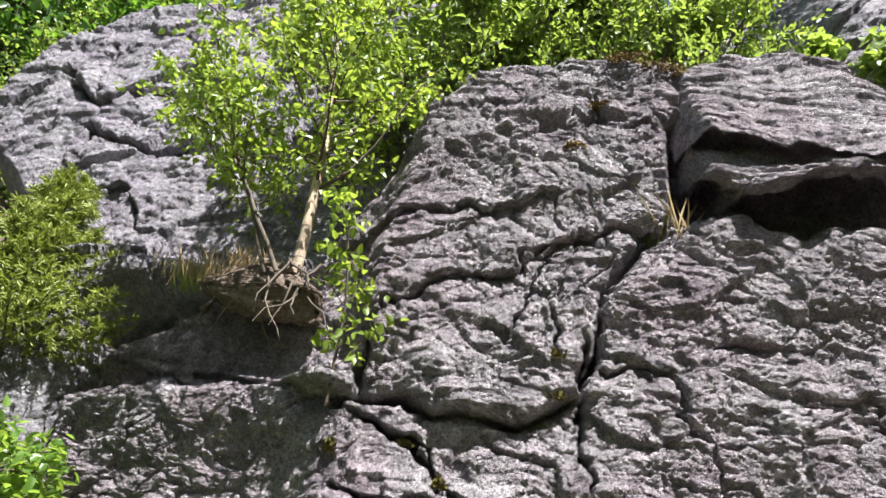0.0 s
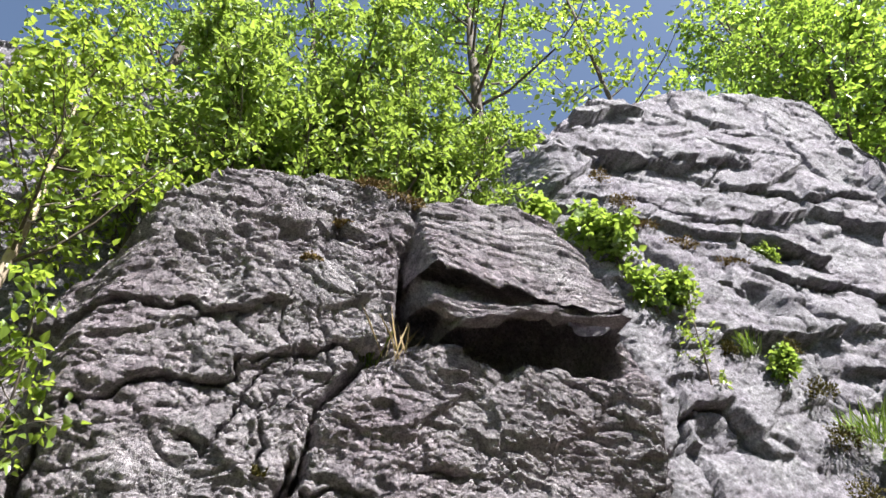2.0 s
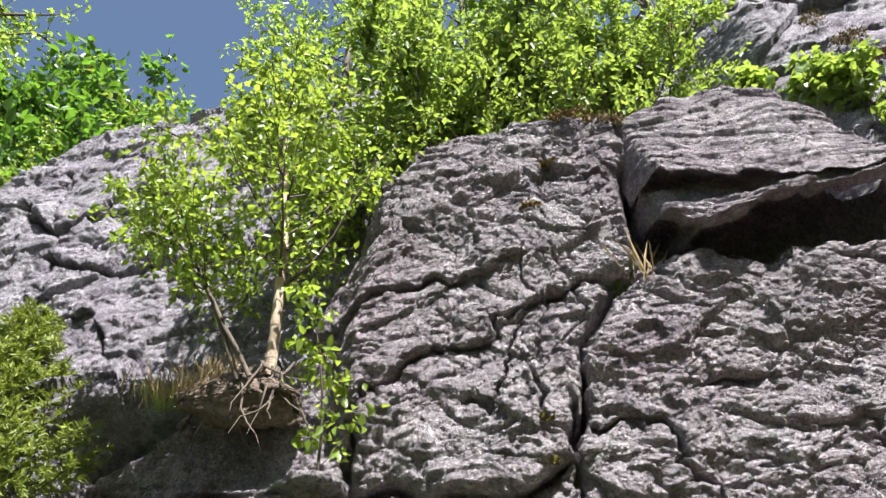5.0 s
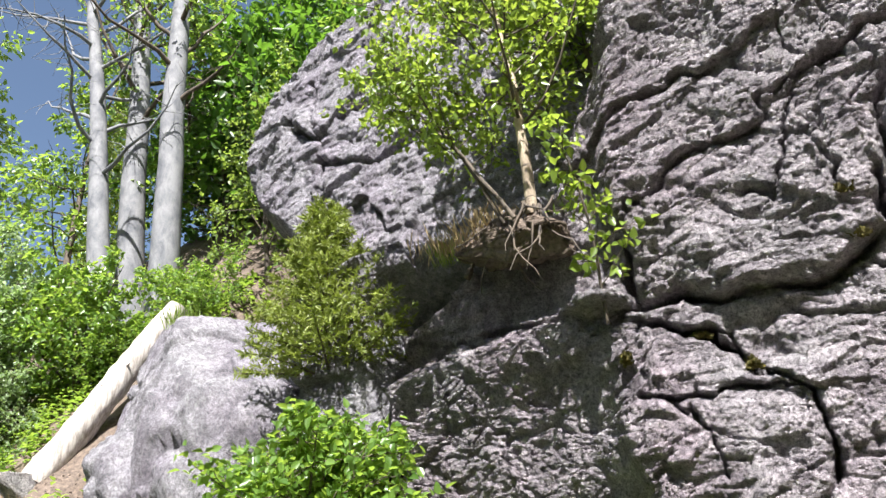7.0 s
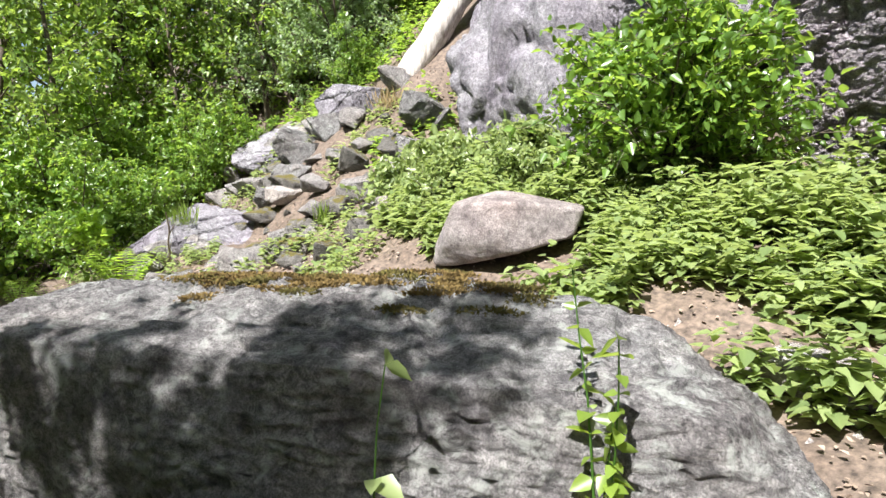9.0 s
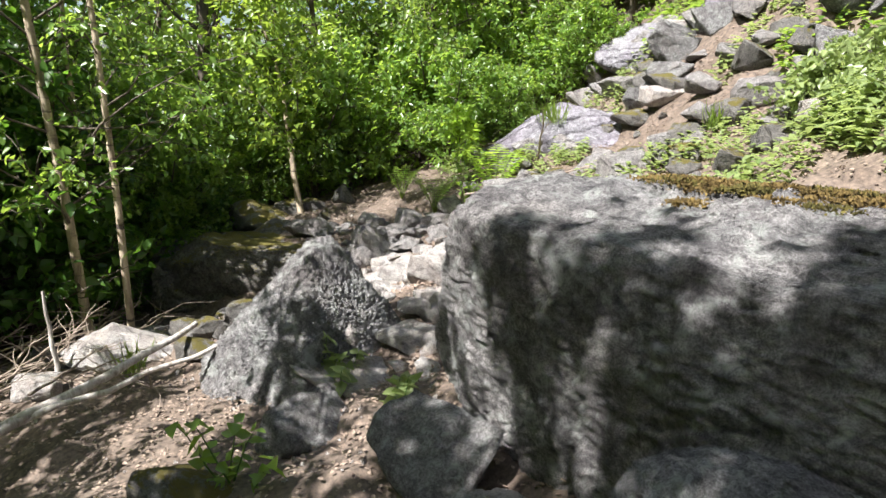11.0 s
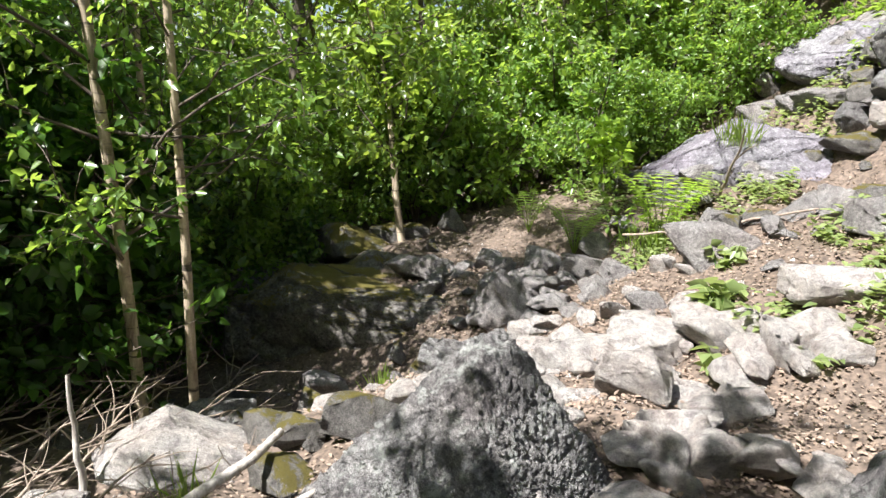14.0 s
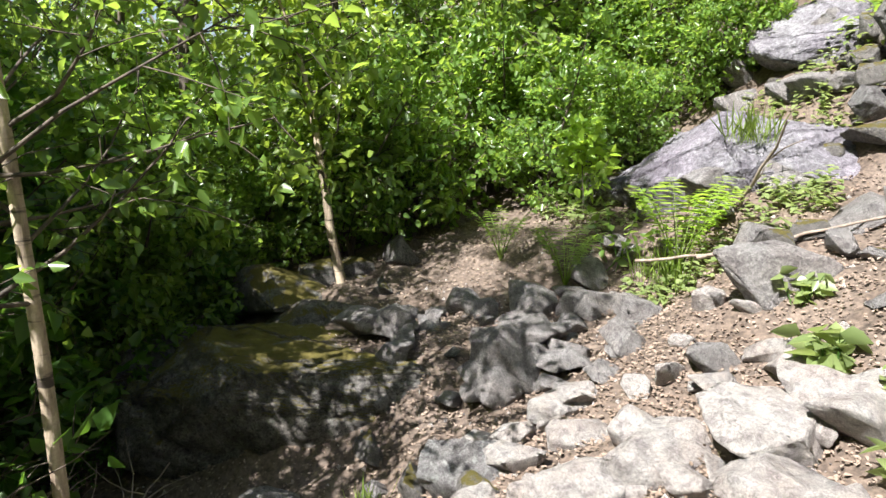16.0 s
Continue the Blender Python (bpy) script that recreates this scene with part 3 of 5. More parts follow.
def hull_mesh(name, radii, seed, mat, points=16, cuts=3, rough=0.5, peak=None, grit=0.002):
    """An angular broken stone: the hull of a few points, cut finely and weathered."""
    rng = np.random.default_rng(seed)
    p = rng.uniform(-1, 1, (points, 3))
    p /= np.maximum(np.abs(p).max(1), np.linalg.norm(p, axis=1) * 0.82)[:, None]
    if peak:
        p = np.concatenate([p * np.array((1, 1, 0.55)) - np.array((0, 0, 0.35)), np.array([peak])])
    bm = bmesh.new()
    for q in p * np.array(radii):
        bm.verts.new(q)
    bmesh.ops.convex_hull(bm, input=bm.verts)
    for v in [v for v in bm.verts if not v.link_faces]:
        bm.verts.remove(v)
    bmesh.ops.bevel(bm, geom=list(bm.edges), offset=0.05 * float(min(radii)), segments=1, affect="EDGES")
    bmesh.ops.triangulate(bm, faces=bm.faces)
    bm.verts.index_update()
    V = np.array([v.co[:] for v in bm.verts])
    F = np.array([[v.index for v in f.verts] for f in bm.faces])
    bm.free()
    for i in range(cuts):
        E = np.sort(np.concatenate([F[:, (0, 1)], F[:, (1, 2)], F[:, (2, 0)]]), axis=1)
        U, inv = np.unique(E, axis=0, return_inverse=True)
        inv = inv.ravel() + len(V)
        ab, bc, ca = inv[:len(F)], inv[len(F):2 * len(F)], inv[2 * len(F):]
        V = np.concatenate([V, (V[U[:, 0]] + V[U[:, 1]]) / 2])
        F = np.concatenate([np.stack(t, 1) for t in ((F[:, 0], ab, ca), (F[:, 1], bc, ab), (F[:, 2], ca, bc), (ab, bc, ca))])
    N = np.zeros_like(V)
    fn = np.cross(V[F[:, 1]] - V[F[:, 0]], V[F[:, 2]] - V[F[:, 0]])
    for c in range(3):
        np.add.at(N, F[:, c], fn)
    N /= np.linalg.norm(N, axis=1)[:, None] + 1e-9
    s = float(np.mean(radii)) * 0.7
    rel = rock_relief(V + seed * 3.1, s, seed % 17, rough * 0.45, (1.0, 1.0, 1.3), 1.2, 0.9)
    V = V + N * rel[:, None] + rng.normal(0, grit, V.shape)
    return mesh_from(name, V, F, mat)


def boulder(name, at, radii, turn, seed, label, mat=None, detail=5, category="boulder", group="", hull=0, peak=None, **kw):
    if hull:
        ob = new(name, hull_mesh(name, radii, seed, mat or BOULDER, hull, detail, kw.get("rough", 0.5), peak, 0.003))
    else:
        ob = new(name, rock_mesh(name, radii, seed, mat or BOULDER, detail, **kw))
    ob.matrix_world = pose(*at, *turn)
    return tagged(ob, label, category, group)


boulder("boulder", (-2.75, 1.55, -0.10), (2.0, 0.95, 0.90), (1, 2, 37.5), 12, "huge grey boulder with a mossy top in dappled shade", detail=7, planes=8, cut=0.8, rough=1.2, size=0.42, box=0.85, big=0.45, lump=0.9, strata=(1.0, 1.0, 0.75))
boulder("boulder", (-2.15, 0.55, -0.12), (0.48, 0.38, 0.42), (0, 5, 30), 5, "rounded blue-grey boulder resting against the huge one", detail=6, rough=0.5)
boulder("boulder", (-5.3, -0.45, -0.62), (0.90, 0.82, 0.84), (0, 0, 20), 8, "pointed grey boulder standing among pale scree", detail=7, planes=7, cut=0.75, rough=0.65, size=0.4, big=0.6, lump=0.8, pyramid=True, sharp=70)


def strata_block(name, xs, low, top, front, lean, seed, parent, label="", back=4.95, nu=230, nf=120, rise=0.05):
    """A layered block on the face: an underside, a front that leans back and a top, with wavy beds that stand proud."""
    u = np.linspace(xs[0], xs[-1], nu)
    zb, zt = np.interp(u, xs, low), np.interp(u, xs, top)
    line = np.stack([u, 0 * u, 0 * u], 1)
    zb = zb + 0.030 * vnoise(line * 4.3, seed + 1) + 0.022 * vnoise(line * 11.0, seed + 3)
    zt = zt + 0.020 * vnoise(line * 6.0, seed + 4)
    e = np.minimum((u - xs[0]), (xs[-1] - u))
    yf = front + 0.5 * np.clip(1 - e / 0.14, 0, 1) ** 2
    rows = []
    for f in np.linspace(1, 0, 22):
        rows.append(np.stack([u, yf + (back - yf) * f ** 1.5, zb + rise * f], 1))
    for f in np.linspace(0, 1, nf)[1:]:
        nose = 0.10 * (1 - np.clip(f / 0.16, 0, 1)) ** 2 * 0.5
        rows.append(np.stack([u, yf + nose * 0.3 + lean * f, zb + (zt - zb) * f], 1))
    for f in np.linspace(0, 1, 16)[1:]:
        rows.append(np.stack([u, yf + lean + (back - yf - lean) * f, zt + 0.05 * f], 1))
    P = np.stack(rows)
    q = P.reshape(-1, 3)
    warp = 0.10 * fbm(q * np.array((1.6, 1.0, 1.2)), 3, k=seed)
    beds = (q[:, 2] + warp + 0.05 * np.sin(q[:, 0] * 3.1)) * 9.0
    saw = beds - np.floor(beds)
    thick = hashed(np.floor(beds).astype(np.int64), np.full(len(q), seed), np.zeros(len(q), np.int64), 3)
    rel = 0.045 * (thick - 0.4) * np.minimum(1, np.minimum(saw, 1 - saw) * 9) - 0.028 * np.exp(-(saw / 0.07) ** 2)
    fine = (q[:, 2] + 0.6 * warp) * 34.0
    rel = rel + 0.007 * np.abs(np.sin(fine * 3.1416)) + rock_relief(q * np.array((1, 0.4, 1)), 0.34, seed, 0.5, (0.45, 0.6, 2.0), 0.9, 0.8)
    rel = rel - 0.03 * smooth(0.25, 0.6, vnoise(q * np.array((3.5, 2.0, 11.0)), seed + 2))
    q[:, 1] -= rel
    q[:, 2] += 0.3 * rel
    q += np.random.default_rng(seed).normal(0, 0.0025, q.shape)
    return part(name, grid_mesh(name, q.reshape(P.shape), CLIFF), parent, label)


lip = thing("rock_lip", "overhanging layered rock block jutting from the buttress", "rock", (2.7, 4.6, 4.5))
for nm, xs, low, top, front, lean, seed, lab in (
        ("upper_block", [1.70, 2.3, 2.9, 3.35, 3.65, 3.78], [4.98, 4.86, 4.78, 4.80, 4.88, 5.0], [6.02, 6.27, 6.36, 6.24, 5.85, 5.4], 3.98, 0.55, 19, ""),
        ("side_lobe", [1.72, 1.95, 2.3, 2.58], [4.66, 4.54, 4.58, 4.70], [4.90, 4.88, 4.86, 4.82], 4.02, 0.16, 20, "small rounded rock lobe"),
        ("lower_layer", [1.98, 2.15, 2.4, 2.7, 3.0, 3.45, 3.70, 3.80], [4.48, 4.47, 4.53, 4.66, 4.71, 4.71, 4.78, 4.86], [4.60, 4.60, 4.68, 4.79, 4.82, 4.82, 4.90, 4.96], 3.97, 0.13, 22, "thin wavy rock layer")):
    block = strata_block(nm, xs, low, top, front, lean, seed, lip, lab, *((4.95, 230, 120, 0.50) if nm == "upper_block" else (4.24, 200, 34, 0.05)))
    block.matrix_parent_inverse = lip.matrix_basis.inverted()

boulder("boulder", (-3.55, 2.98, 0.98), (0.64, 0.42, 0.24), (12, -4, 12), 15, "pinkish flat boulder half sunk among nettles", FLAT_STONE, detail=5, planes=9, cut=0.6, rough=0.12, box=0.8)
boulder("boulder", (-8.75, 4.75, 2.30), (0.62, 0.5, 0.36), (0, 0, 15), 21, "grey block wedged under the end of the fallen log", CLIFF_PALE, detail=4, hull=14, rough=0.8)
boulder("boulder", (-10.3, 4.15, 1.75), (0.75, 0.5, 0.42), (0, 8, 25), 25, "square-edged grey block on the slope", CLIFF_PALE, detail=4, hull=14, rough=0.8)
boulder("rock_outcrop", (-9.05, -0.95, -1.12), (1.40, 0.80, 0.58), (3, -4, 80), 44, "mossy rock outcrop below the trees, darkened in colour for deep shade", MOSSY, detail=5, category="rock", hull=18, rough=0.9)
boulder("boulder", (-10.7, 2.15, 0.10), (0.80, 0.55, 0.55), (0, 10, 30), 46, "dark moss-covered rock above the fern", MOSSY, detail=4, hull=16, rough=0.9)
boulder("boulder", (-9.45, 2.7, 0.38), (1.25, 0.75, 0.55), (22, 10, 40), 27, "long grey slab leaning on the slope above the fern", CLIFF_PALE, detail=5, hull=16, rough=0.8)
boulder("rock_rib", (-5.7, 5.85, 2.4), (2.05, 1.25, 2.9), (-12, -14, 8), 35, "stepped grey bedrock rib under the fallen log", CLIFF_PALE, detail=7, planes=18, cut=0.62, category="rock", rough=0.85, size=0.8, box=0.75, lump=0.3, big=1.3, sharp=80)
boulder("rock_rib", (-4.35, 5.1, 1.25), (1.0, 0.75, 1.25), (-5, -6, 30), 36, "low stepped bedrock beside the green bush", CLIFF_PALE, detail=6, planes=16, cut=0.5, category="rock", rough=1.1, size=0.6, box=0.75, lump=0.3, big=1.3)
boulder("rock_rib", (-6.4, 5.5, 2.45), (1.15, 0.85, 1.7), (-8, -24, 12), 37, "low sloping bedrock at the foot of the rib", CLIFF_PALE, detail=6, planes=14, cut=0.5, category="rock", rough=1.1, size=0.6, box=0.75, lump=0.3, big=1.3)


def gully_y(X, Z):
    """The wall behind the gully: a nose that overhangs to the west, and sunlit steps below it."""
    left = np.interp(Z, [2.5, 4.0, 5.0, 5.8, 6.4, 7.0, 7.6, 8.2, 9.2, 11.0], [-4.4, -4.6, -4.95, -5.6, -6.2, -6.45, -6.45, -6.2, -4.9, -3.5])
    Y = 6.35 + 0.10 * (Z - 6) - 0.10 * np.clip(X + 4, -3, 0)
    Y = Y + 2.6 * np.clip(left + 0.25 - X, 0, 9) ** 1.4
    Y = Y - 0.45 * smooth(6.0, 5.5, Z - 0.25 * (X + 4)) * smooth(-4.9, -4.3, X)
    Y = Y - 0.55 * smooth(4.5, 4.1, Z) * smooth(-4.6, -4.0, X)
    # behind the foot of the buttress it draws back
    Y = Y + 0.9 * smooth(-3.5, -2.9, X) * smooth(4.2, 3.4, Z)
    return Y


GULLY_CRACKS = [
    ([(-5.0, 8.2), (-4.9, 7.3), (-4.75, 6.9), (-4.7, 5.8)], 0.05, 0.28, 0.0),
    ([(-5.5, 7.6), (-4.8, 7.0), (-4.2, 7.3), (-3.2, 7.1)], 0.06, 0.3, 0.2),
    ([(-4.8, 6.6), (-4.0, 6.2), (-3.4, 6.3)], 0.04, 0.2, 0.1),
    ([(-4.2, 5.3), (-3.6, 5.2), (-3.3, 4.7)], 0.03, 0.15, 0.06),
]
tagged(new("gully_wall", face_sheet("gully_wall", -7.4, 0.2, 420, 420, 20, 2.2, lambda u: 9.6 + 0.12 * u, gully_y, GULLY_CRACKS, 0.7, 53, CLIFF_PALE, 3.0, grit=0.005, amp=0.35, lump=0.5, big=0.8, pits=0.8, broken=0.9)),
       "bulging pale rock wall overhanging the gully", "cliff", kind="structure")


def points_of(name):
    ob = bpy.data.objects[name]
    co = np.empty(len(ob.data.vertices) * 3, np.float32)
    ob.data.vertices.foreach_get("co", co)
    m = np.array(ob.matrix_world)
    return co.reshape(-1, 3) @ m[:3, :3].T + m[:3, 3]


BUTTRESS, BIG_BOULDER = points_of("cliff_buttress"), points_of("boulder")


def on_buttress(x, z, reach=0.05):
    near = np.hypot(BUTTRESS[:, 0] - x, BUTTRESS[:, 2] - z) < reach
    return float(np.median(BUTTRESS[near, 1])) if near.any() else 4.4


def on_boulder(x, y, reach=0.07):
    near = np.hypot(BIG_BOULDER[:, 0] - x, BIG_BOULDER[:, 1] - y) < reach
    return float(BIG_BOULDER[near, 2].max()) if near.any() else 0.5


# ---- scree ----
STONE_MESHES = [hull_mesh("stone", r, 60 + i, m, 13, 3, 0.7) for i, (r, m) in enumerate([
    ((1.0, 0.75, 0.55), STONE), ((1.0, 0.65, 0.35), STONE), ((0.9, 0.8, 0.75), STONE), ((1.0, 0.8, 0.30), STONE), ((0.8, 0.7, 0.9), STONE),
    ((1.0, 0.7, 0.5), MOSSY), ((1.0, 0.85, 0.45), MOSSY), ((0.95, 0.7, 0.65), BOULDER), ((1.0, 0.75, 0.6), SLOPE), ((0.9, 0.8, 0.5), SLOPE)])]
SMALL_MESHES = [hull_mesh("stone", (1.0, 0.8, 0.45 + 0.12 * (i % 3)), 90 + i, STONE if i < 6 else MOSSY if i < 9 else SLOPE, 11, 2, 0.7) for i in range(12)]


def stone(mesh, x, y, size, turn=(0, 0, 0), label="pale angular scree stone", sink=0.25, group="scree stones", category="stone"):
    ob = new("stone", mesh)
    ob.matrix_world = pose(x, y, gz(x, y) + size * (0.45 - sink), *turn) @ Matrix.Diagonal((size, size, size, 1))
    return tagged(ob, label, category, group)


for kind, x, y, size, turn, label in [
        (4, -5.86, 0.37, 0.24, (8, 6, 80), "pinkish stone block standing upright"),
        (0, -5.62, 0.72, 0.30, (0, 0, 70), "large sun-bleached rounded scree block"),
        (1, -5.30, 0.20, 0.21, (6, 0, 95), "flat sun-bleached slab lying on the scree"),
        (2, -5.14, 0.46, 0.20, (0, 8, 40), "sun-bleached angular scree stone"),
        (0, -6.02, 0.15, 0.17, (0, 0, 45), "sun-bleached angular scree stone"),
        (3, -6.25, -1.95, 0.62, (0, 8, 78), "long bleached slab with dead twigs lying across it"),
        (5, -5.80, -1.36, 0.20, (0, 0, 35), "angular stone with moss on one side"),
        (8, -8.05, 0.06, 0.30, (0, 78, 30), "grey stone block standing on end"),
        (8, -8.68, 1.03, 0.24, (0, 20, 60), "grey angular stone beside the fern"),
        (9, -9.05, 0.50, 0.30, (0, 0, 20), "grey angular stone beside the fern"),
        (0, -7.60, 0.24, 0.30, (0, 0, 70), "large sun-bleached scree block"),
        (0, -6.78, 0.32, 0.40, (4, 6, 75), "large sun-bleached scree block with a sharp underside"),
        (9, -7.55, 1.50, 0.48, (16, 4, 75), "smooth grey slab on the slope"),
        (1, -6.60, 0.80, 0.46, (10, 4, 80), "flat sun-bleached slab lying on the scree"),
        (3, -6.25, 0.55, 0.32, (6, 0, 20), "flat sun-bleached slab lying on the scree"),
        (9, -7.28, 0.94, 0.19, (0, 0, 110), "small pinkish block on the scree"),
        (7, -7.22, -0.42, 0.24, (0, 0, 60), "grey angular stone in dappled shade"),
        (0, -6.90, -0.52, 0.24, (0, 0, 85), "sun-bleached angular scree stone"),
        (0, -6.72, -0.12, 0.34, (0, 0, 60), "large sun-bleached scree block"),
        (2, -7.82, 1.27, 0.17, (0, 0, 10), "sun-bleached angular scree stone"),
        (8, -8.34, 1.14, 0.20, (0, 30, 40), "grey angular stone beside the fern"),
        (1, -4.95, 0.12, 0.30, (6, 0, 50), "sun-bleached angular scree stone"),
        (3, -4.75, -0.22, 0.28, (4, 8, 5), "flat sun-bleached slab lying on the scree"),
        (1, -6.45, 1.25, 0.28, (14, 0, 15), "flat sun-bleached slab lying on the scree"),
        (2, -6.35, -0.75, 0.22, (0, 0, 60), "sun-bleached angular scree stone"),
        (1, -5.75, -2.45, 0.32, (0, -6, 15), "sun-bleached angular scree stone"),
        (7, -7.2, -2.0, 0.30, (0, 0, 75), "grey angular stone in dappled shade"),
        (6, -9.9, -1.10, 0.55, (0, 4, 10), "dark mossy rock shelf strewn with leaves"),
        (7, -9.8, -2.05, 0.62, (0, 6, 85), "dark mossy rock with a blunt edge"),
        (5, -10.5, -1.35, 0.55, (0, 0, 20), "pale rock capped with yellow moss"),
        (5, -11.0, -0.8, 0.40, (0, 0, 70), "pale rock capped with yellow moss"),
        (0, -6.4, 1.7, 0.30, (0, 0, 30), "pale angular scree stone"),
        (2, -9.4, 4.15, 0.34, (0, 0, 15), "grey block on the upper slope"),
        (7, -9.1, 4.0, 0.40, (0, 20, 60), "grey block on the upper slope"),
        (0, -8.4, 3.5, 0.30, (0, 0, 35), "grey block on the upper slope"),
        (4, -5.6, 3.3, 0.22, (0, 0, 15), "small pale rock among nettles"),
        (7, -3.45, 0.05, 0.36, (0, 0, 20), "dark rounded stone below the huge boulder"),
        (2, -2.85, 0.1, 0.26, (0, 0, 70), "dark rounded stone below the huge boulder"),
        (7, -4.2, -0.5, 0.30, (0, 0, 120), "dark rounded stone below the huge boulder"),
        (5, -3.7, -1.05, 0.26, (0, 0, 40), "moss-topped stone beside dead branches"),
        (1, -1.5, 2.55, 0.22, (10, 0, 0), "pinkish flat stone on bare soil"),
        (1, -1.1, 2.8, 0.24, (10, 0, 60), "pinkish flat stone on bare soil"),
        (3, -0.9, 2.45, 0.20, (10, 0, 100), "pinkish flat stone on bare soil")]:
    stone(STONE_MESHES[kind], x, y, size * (0.78 if "bleached" in label else 1.0), turn, label, 0.5 if "shelf" in label or "smooth" in label else 0.22)

rng = np.random.default_rng(5)
for i in range(180):
    x = rng.uniform(-9.4, -4.3)
    y = rng.normal(0.55 - 0.02 * (x + 7), 0.75)
    if -1.5 < y < 2.6 and not (x > -4.6 and y < 0.1):
        s = float(rng.choice([0.07, 0.1, 0.13, 0.17, 0.22], p=[0.16, 0.28, 0.26, 0.19, 0.11]))
        stone(SMALL_MESHES[int(rng.integers(0, 6)) if x > -7.6 and y < 1.5 else int(rng.integers(9, 12))], x, y, s, tuple(rng.uniform(-25, 25, 2)) + (rng.uniform(0, 360),), "small pale scree stone", 0.2)
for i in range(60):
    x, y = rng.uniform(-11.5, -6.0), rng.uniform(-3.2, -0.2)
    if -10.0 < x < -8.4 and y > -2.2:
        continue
    stone(SMALL_MESHES[int(rng.integers(6, 9))], x, y, float(rng.choice([0.08, 0.11, 0.15, 0.2, 0.28])), (rng.uniform(-15, 15), 0, rng.uniform(0, 360)), "small mossy stone, colour darkened for the shade", 0.2, "mossy stones")
for i in range(75):
    x, y = rng.uniform(-11, -5.8), rng.uniform(1.8, 4.6)
    stone(SMALL_MESHES[int(rng.integers(6, 12))], x, y, float(rng.uniform(0.07, 0.30)), (rng.uniform(-20, 20), 0, rng.uniform(0, 360)), "small grey stone on the upper slope", 0.2, "slope stones")

for i in range(34):
    x, y = rng.uniform(-11.5, -6.0), rng.uniform(2.0, 5.2)
    stone(STONE_MESHES[int(rng.choice([8, 9, 8, 7, 9, 5]))], x, y, float(rng.uniform(0.18, 0.42)), (rng.uniform(-15, 15), rng.uniform(-15, 15), rng.uniform(0, 360)), "broken grey block on the upper slope", 0.25, "slope blocks")

# gravel and dry leaves
n = 3000
x, y = rng.uniform(-10, -0.5, n), rng.normal(0.4, 1.3, n)
P = np.stack([x, y, ground_z(x, y) + 0.004], 1)
tet = np.array([(1, 0, -0.3), (-0.5, 0.87, -0.3), (-0.5, -0.87, -0.3), (0.1, 0.1, 0.7)])
S = 0.005 + 0.022 * rng.uniform(0, 1, n) ** 3
a = rng.uniform(0, 6.28, n)
rot = np.stack([np.stack([np.cos(a), -np.sin(a), 0 * a], 1), np.stack([np.sin(a), np.cos(a), 0 * a], 1), np.stack([0 * a, 0 * a, 1 + 0 * a], 1)], 1)
V = (np.einsum("nij,kj->nki", rot, tet) * S[:, None, None] + P[:, None, :]).reshape(-1, 3)
F = (np.arange(n)[:, None, None] * 4 + np.array([(0, 2, 1), (0, 1, 3), (1, 2, 3), (2, 0, 3)])[None]).reshape(-1, 3)
tagged(new("gravel", mesh_from("gravel", V, F, STONE, False)), "loose pale gravel between the stones", "gravel", kind="stuff")
n = 56000
x, y = rng.uniform(-13, 0.5, n), rng.normal(0.0, 2.2, n)
P = np.stack([x, y, ground_z(x, y) + rng.uniform(0.005, 0.03, n)], 1)
D = np.stack([rng.normal(size=n), rng.normal(size=n), rng.normal(0, 0.25, n)], 1)
x[9000:20000], y[9000:20000] = rng.uniform(-9.2, -4.2, 11000), rng.normal(0.4, 0.9, 11000)
x[:9000], y[:9000] = rng.uniform(-12, -5, 9000), rng.uniform(1.4, 5.2, 9000)
P = np.stack([x, y, ground_z(x, y) + rng.uniform(0.005, 0.03, n)], 1)
tagged(new("leaf_litter", leaf_mesh("leaf_litter", P, D, 0.030, LITTER, rng, 0.6, 0.12, 0.8)), "brown dry leaves covering the soil", "leaf litter", kind="stuff")


# ---- trees and shrubs ----
def bend(rng, start, direction, length, steps, wobble, lift=0.0):
    d = np.array(direction, float)
    d /= np.linalg.norm(d)
    pts = [np.array(start, float)]
    for i in range(steps):
        d = d + rng.normal(0, wobble, 3) + np.array((0, 0, lift / steps))
        d /= np.linalg.norm(d)
        pts.append(pts[-1] + d * length / steps)
    return np.array(pts)


def along(pts, f):
    s = np.clip(f, 0, 1) * (len(pts) - 1)
    i = np.minimum(s.astype(int), len(pts) - 2)
    return pts[i] + (pts[i + 1] - pts[i]) * (s - i)[:, None]


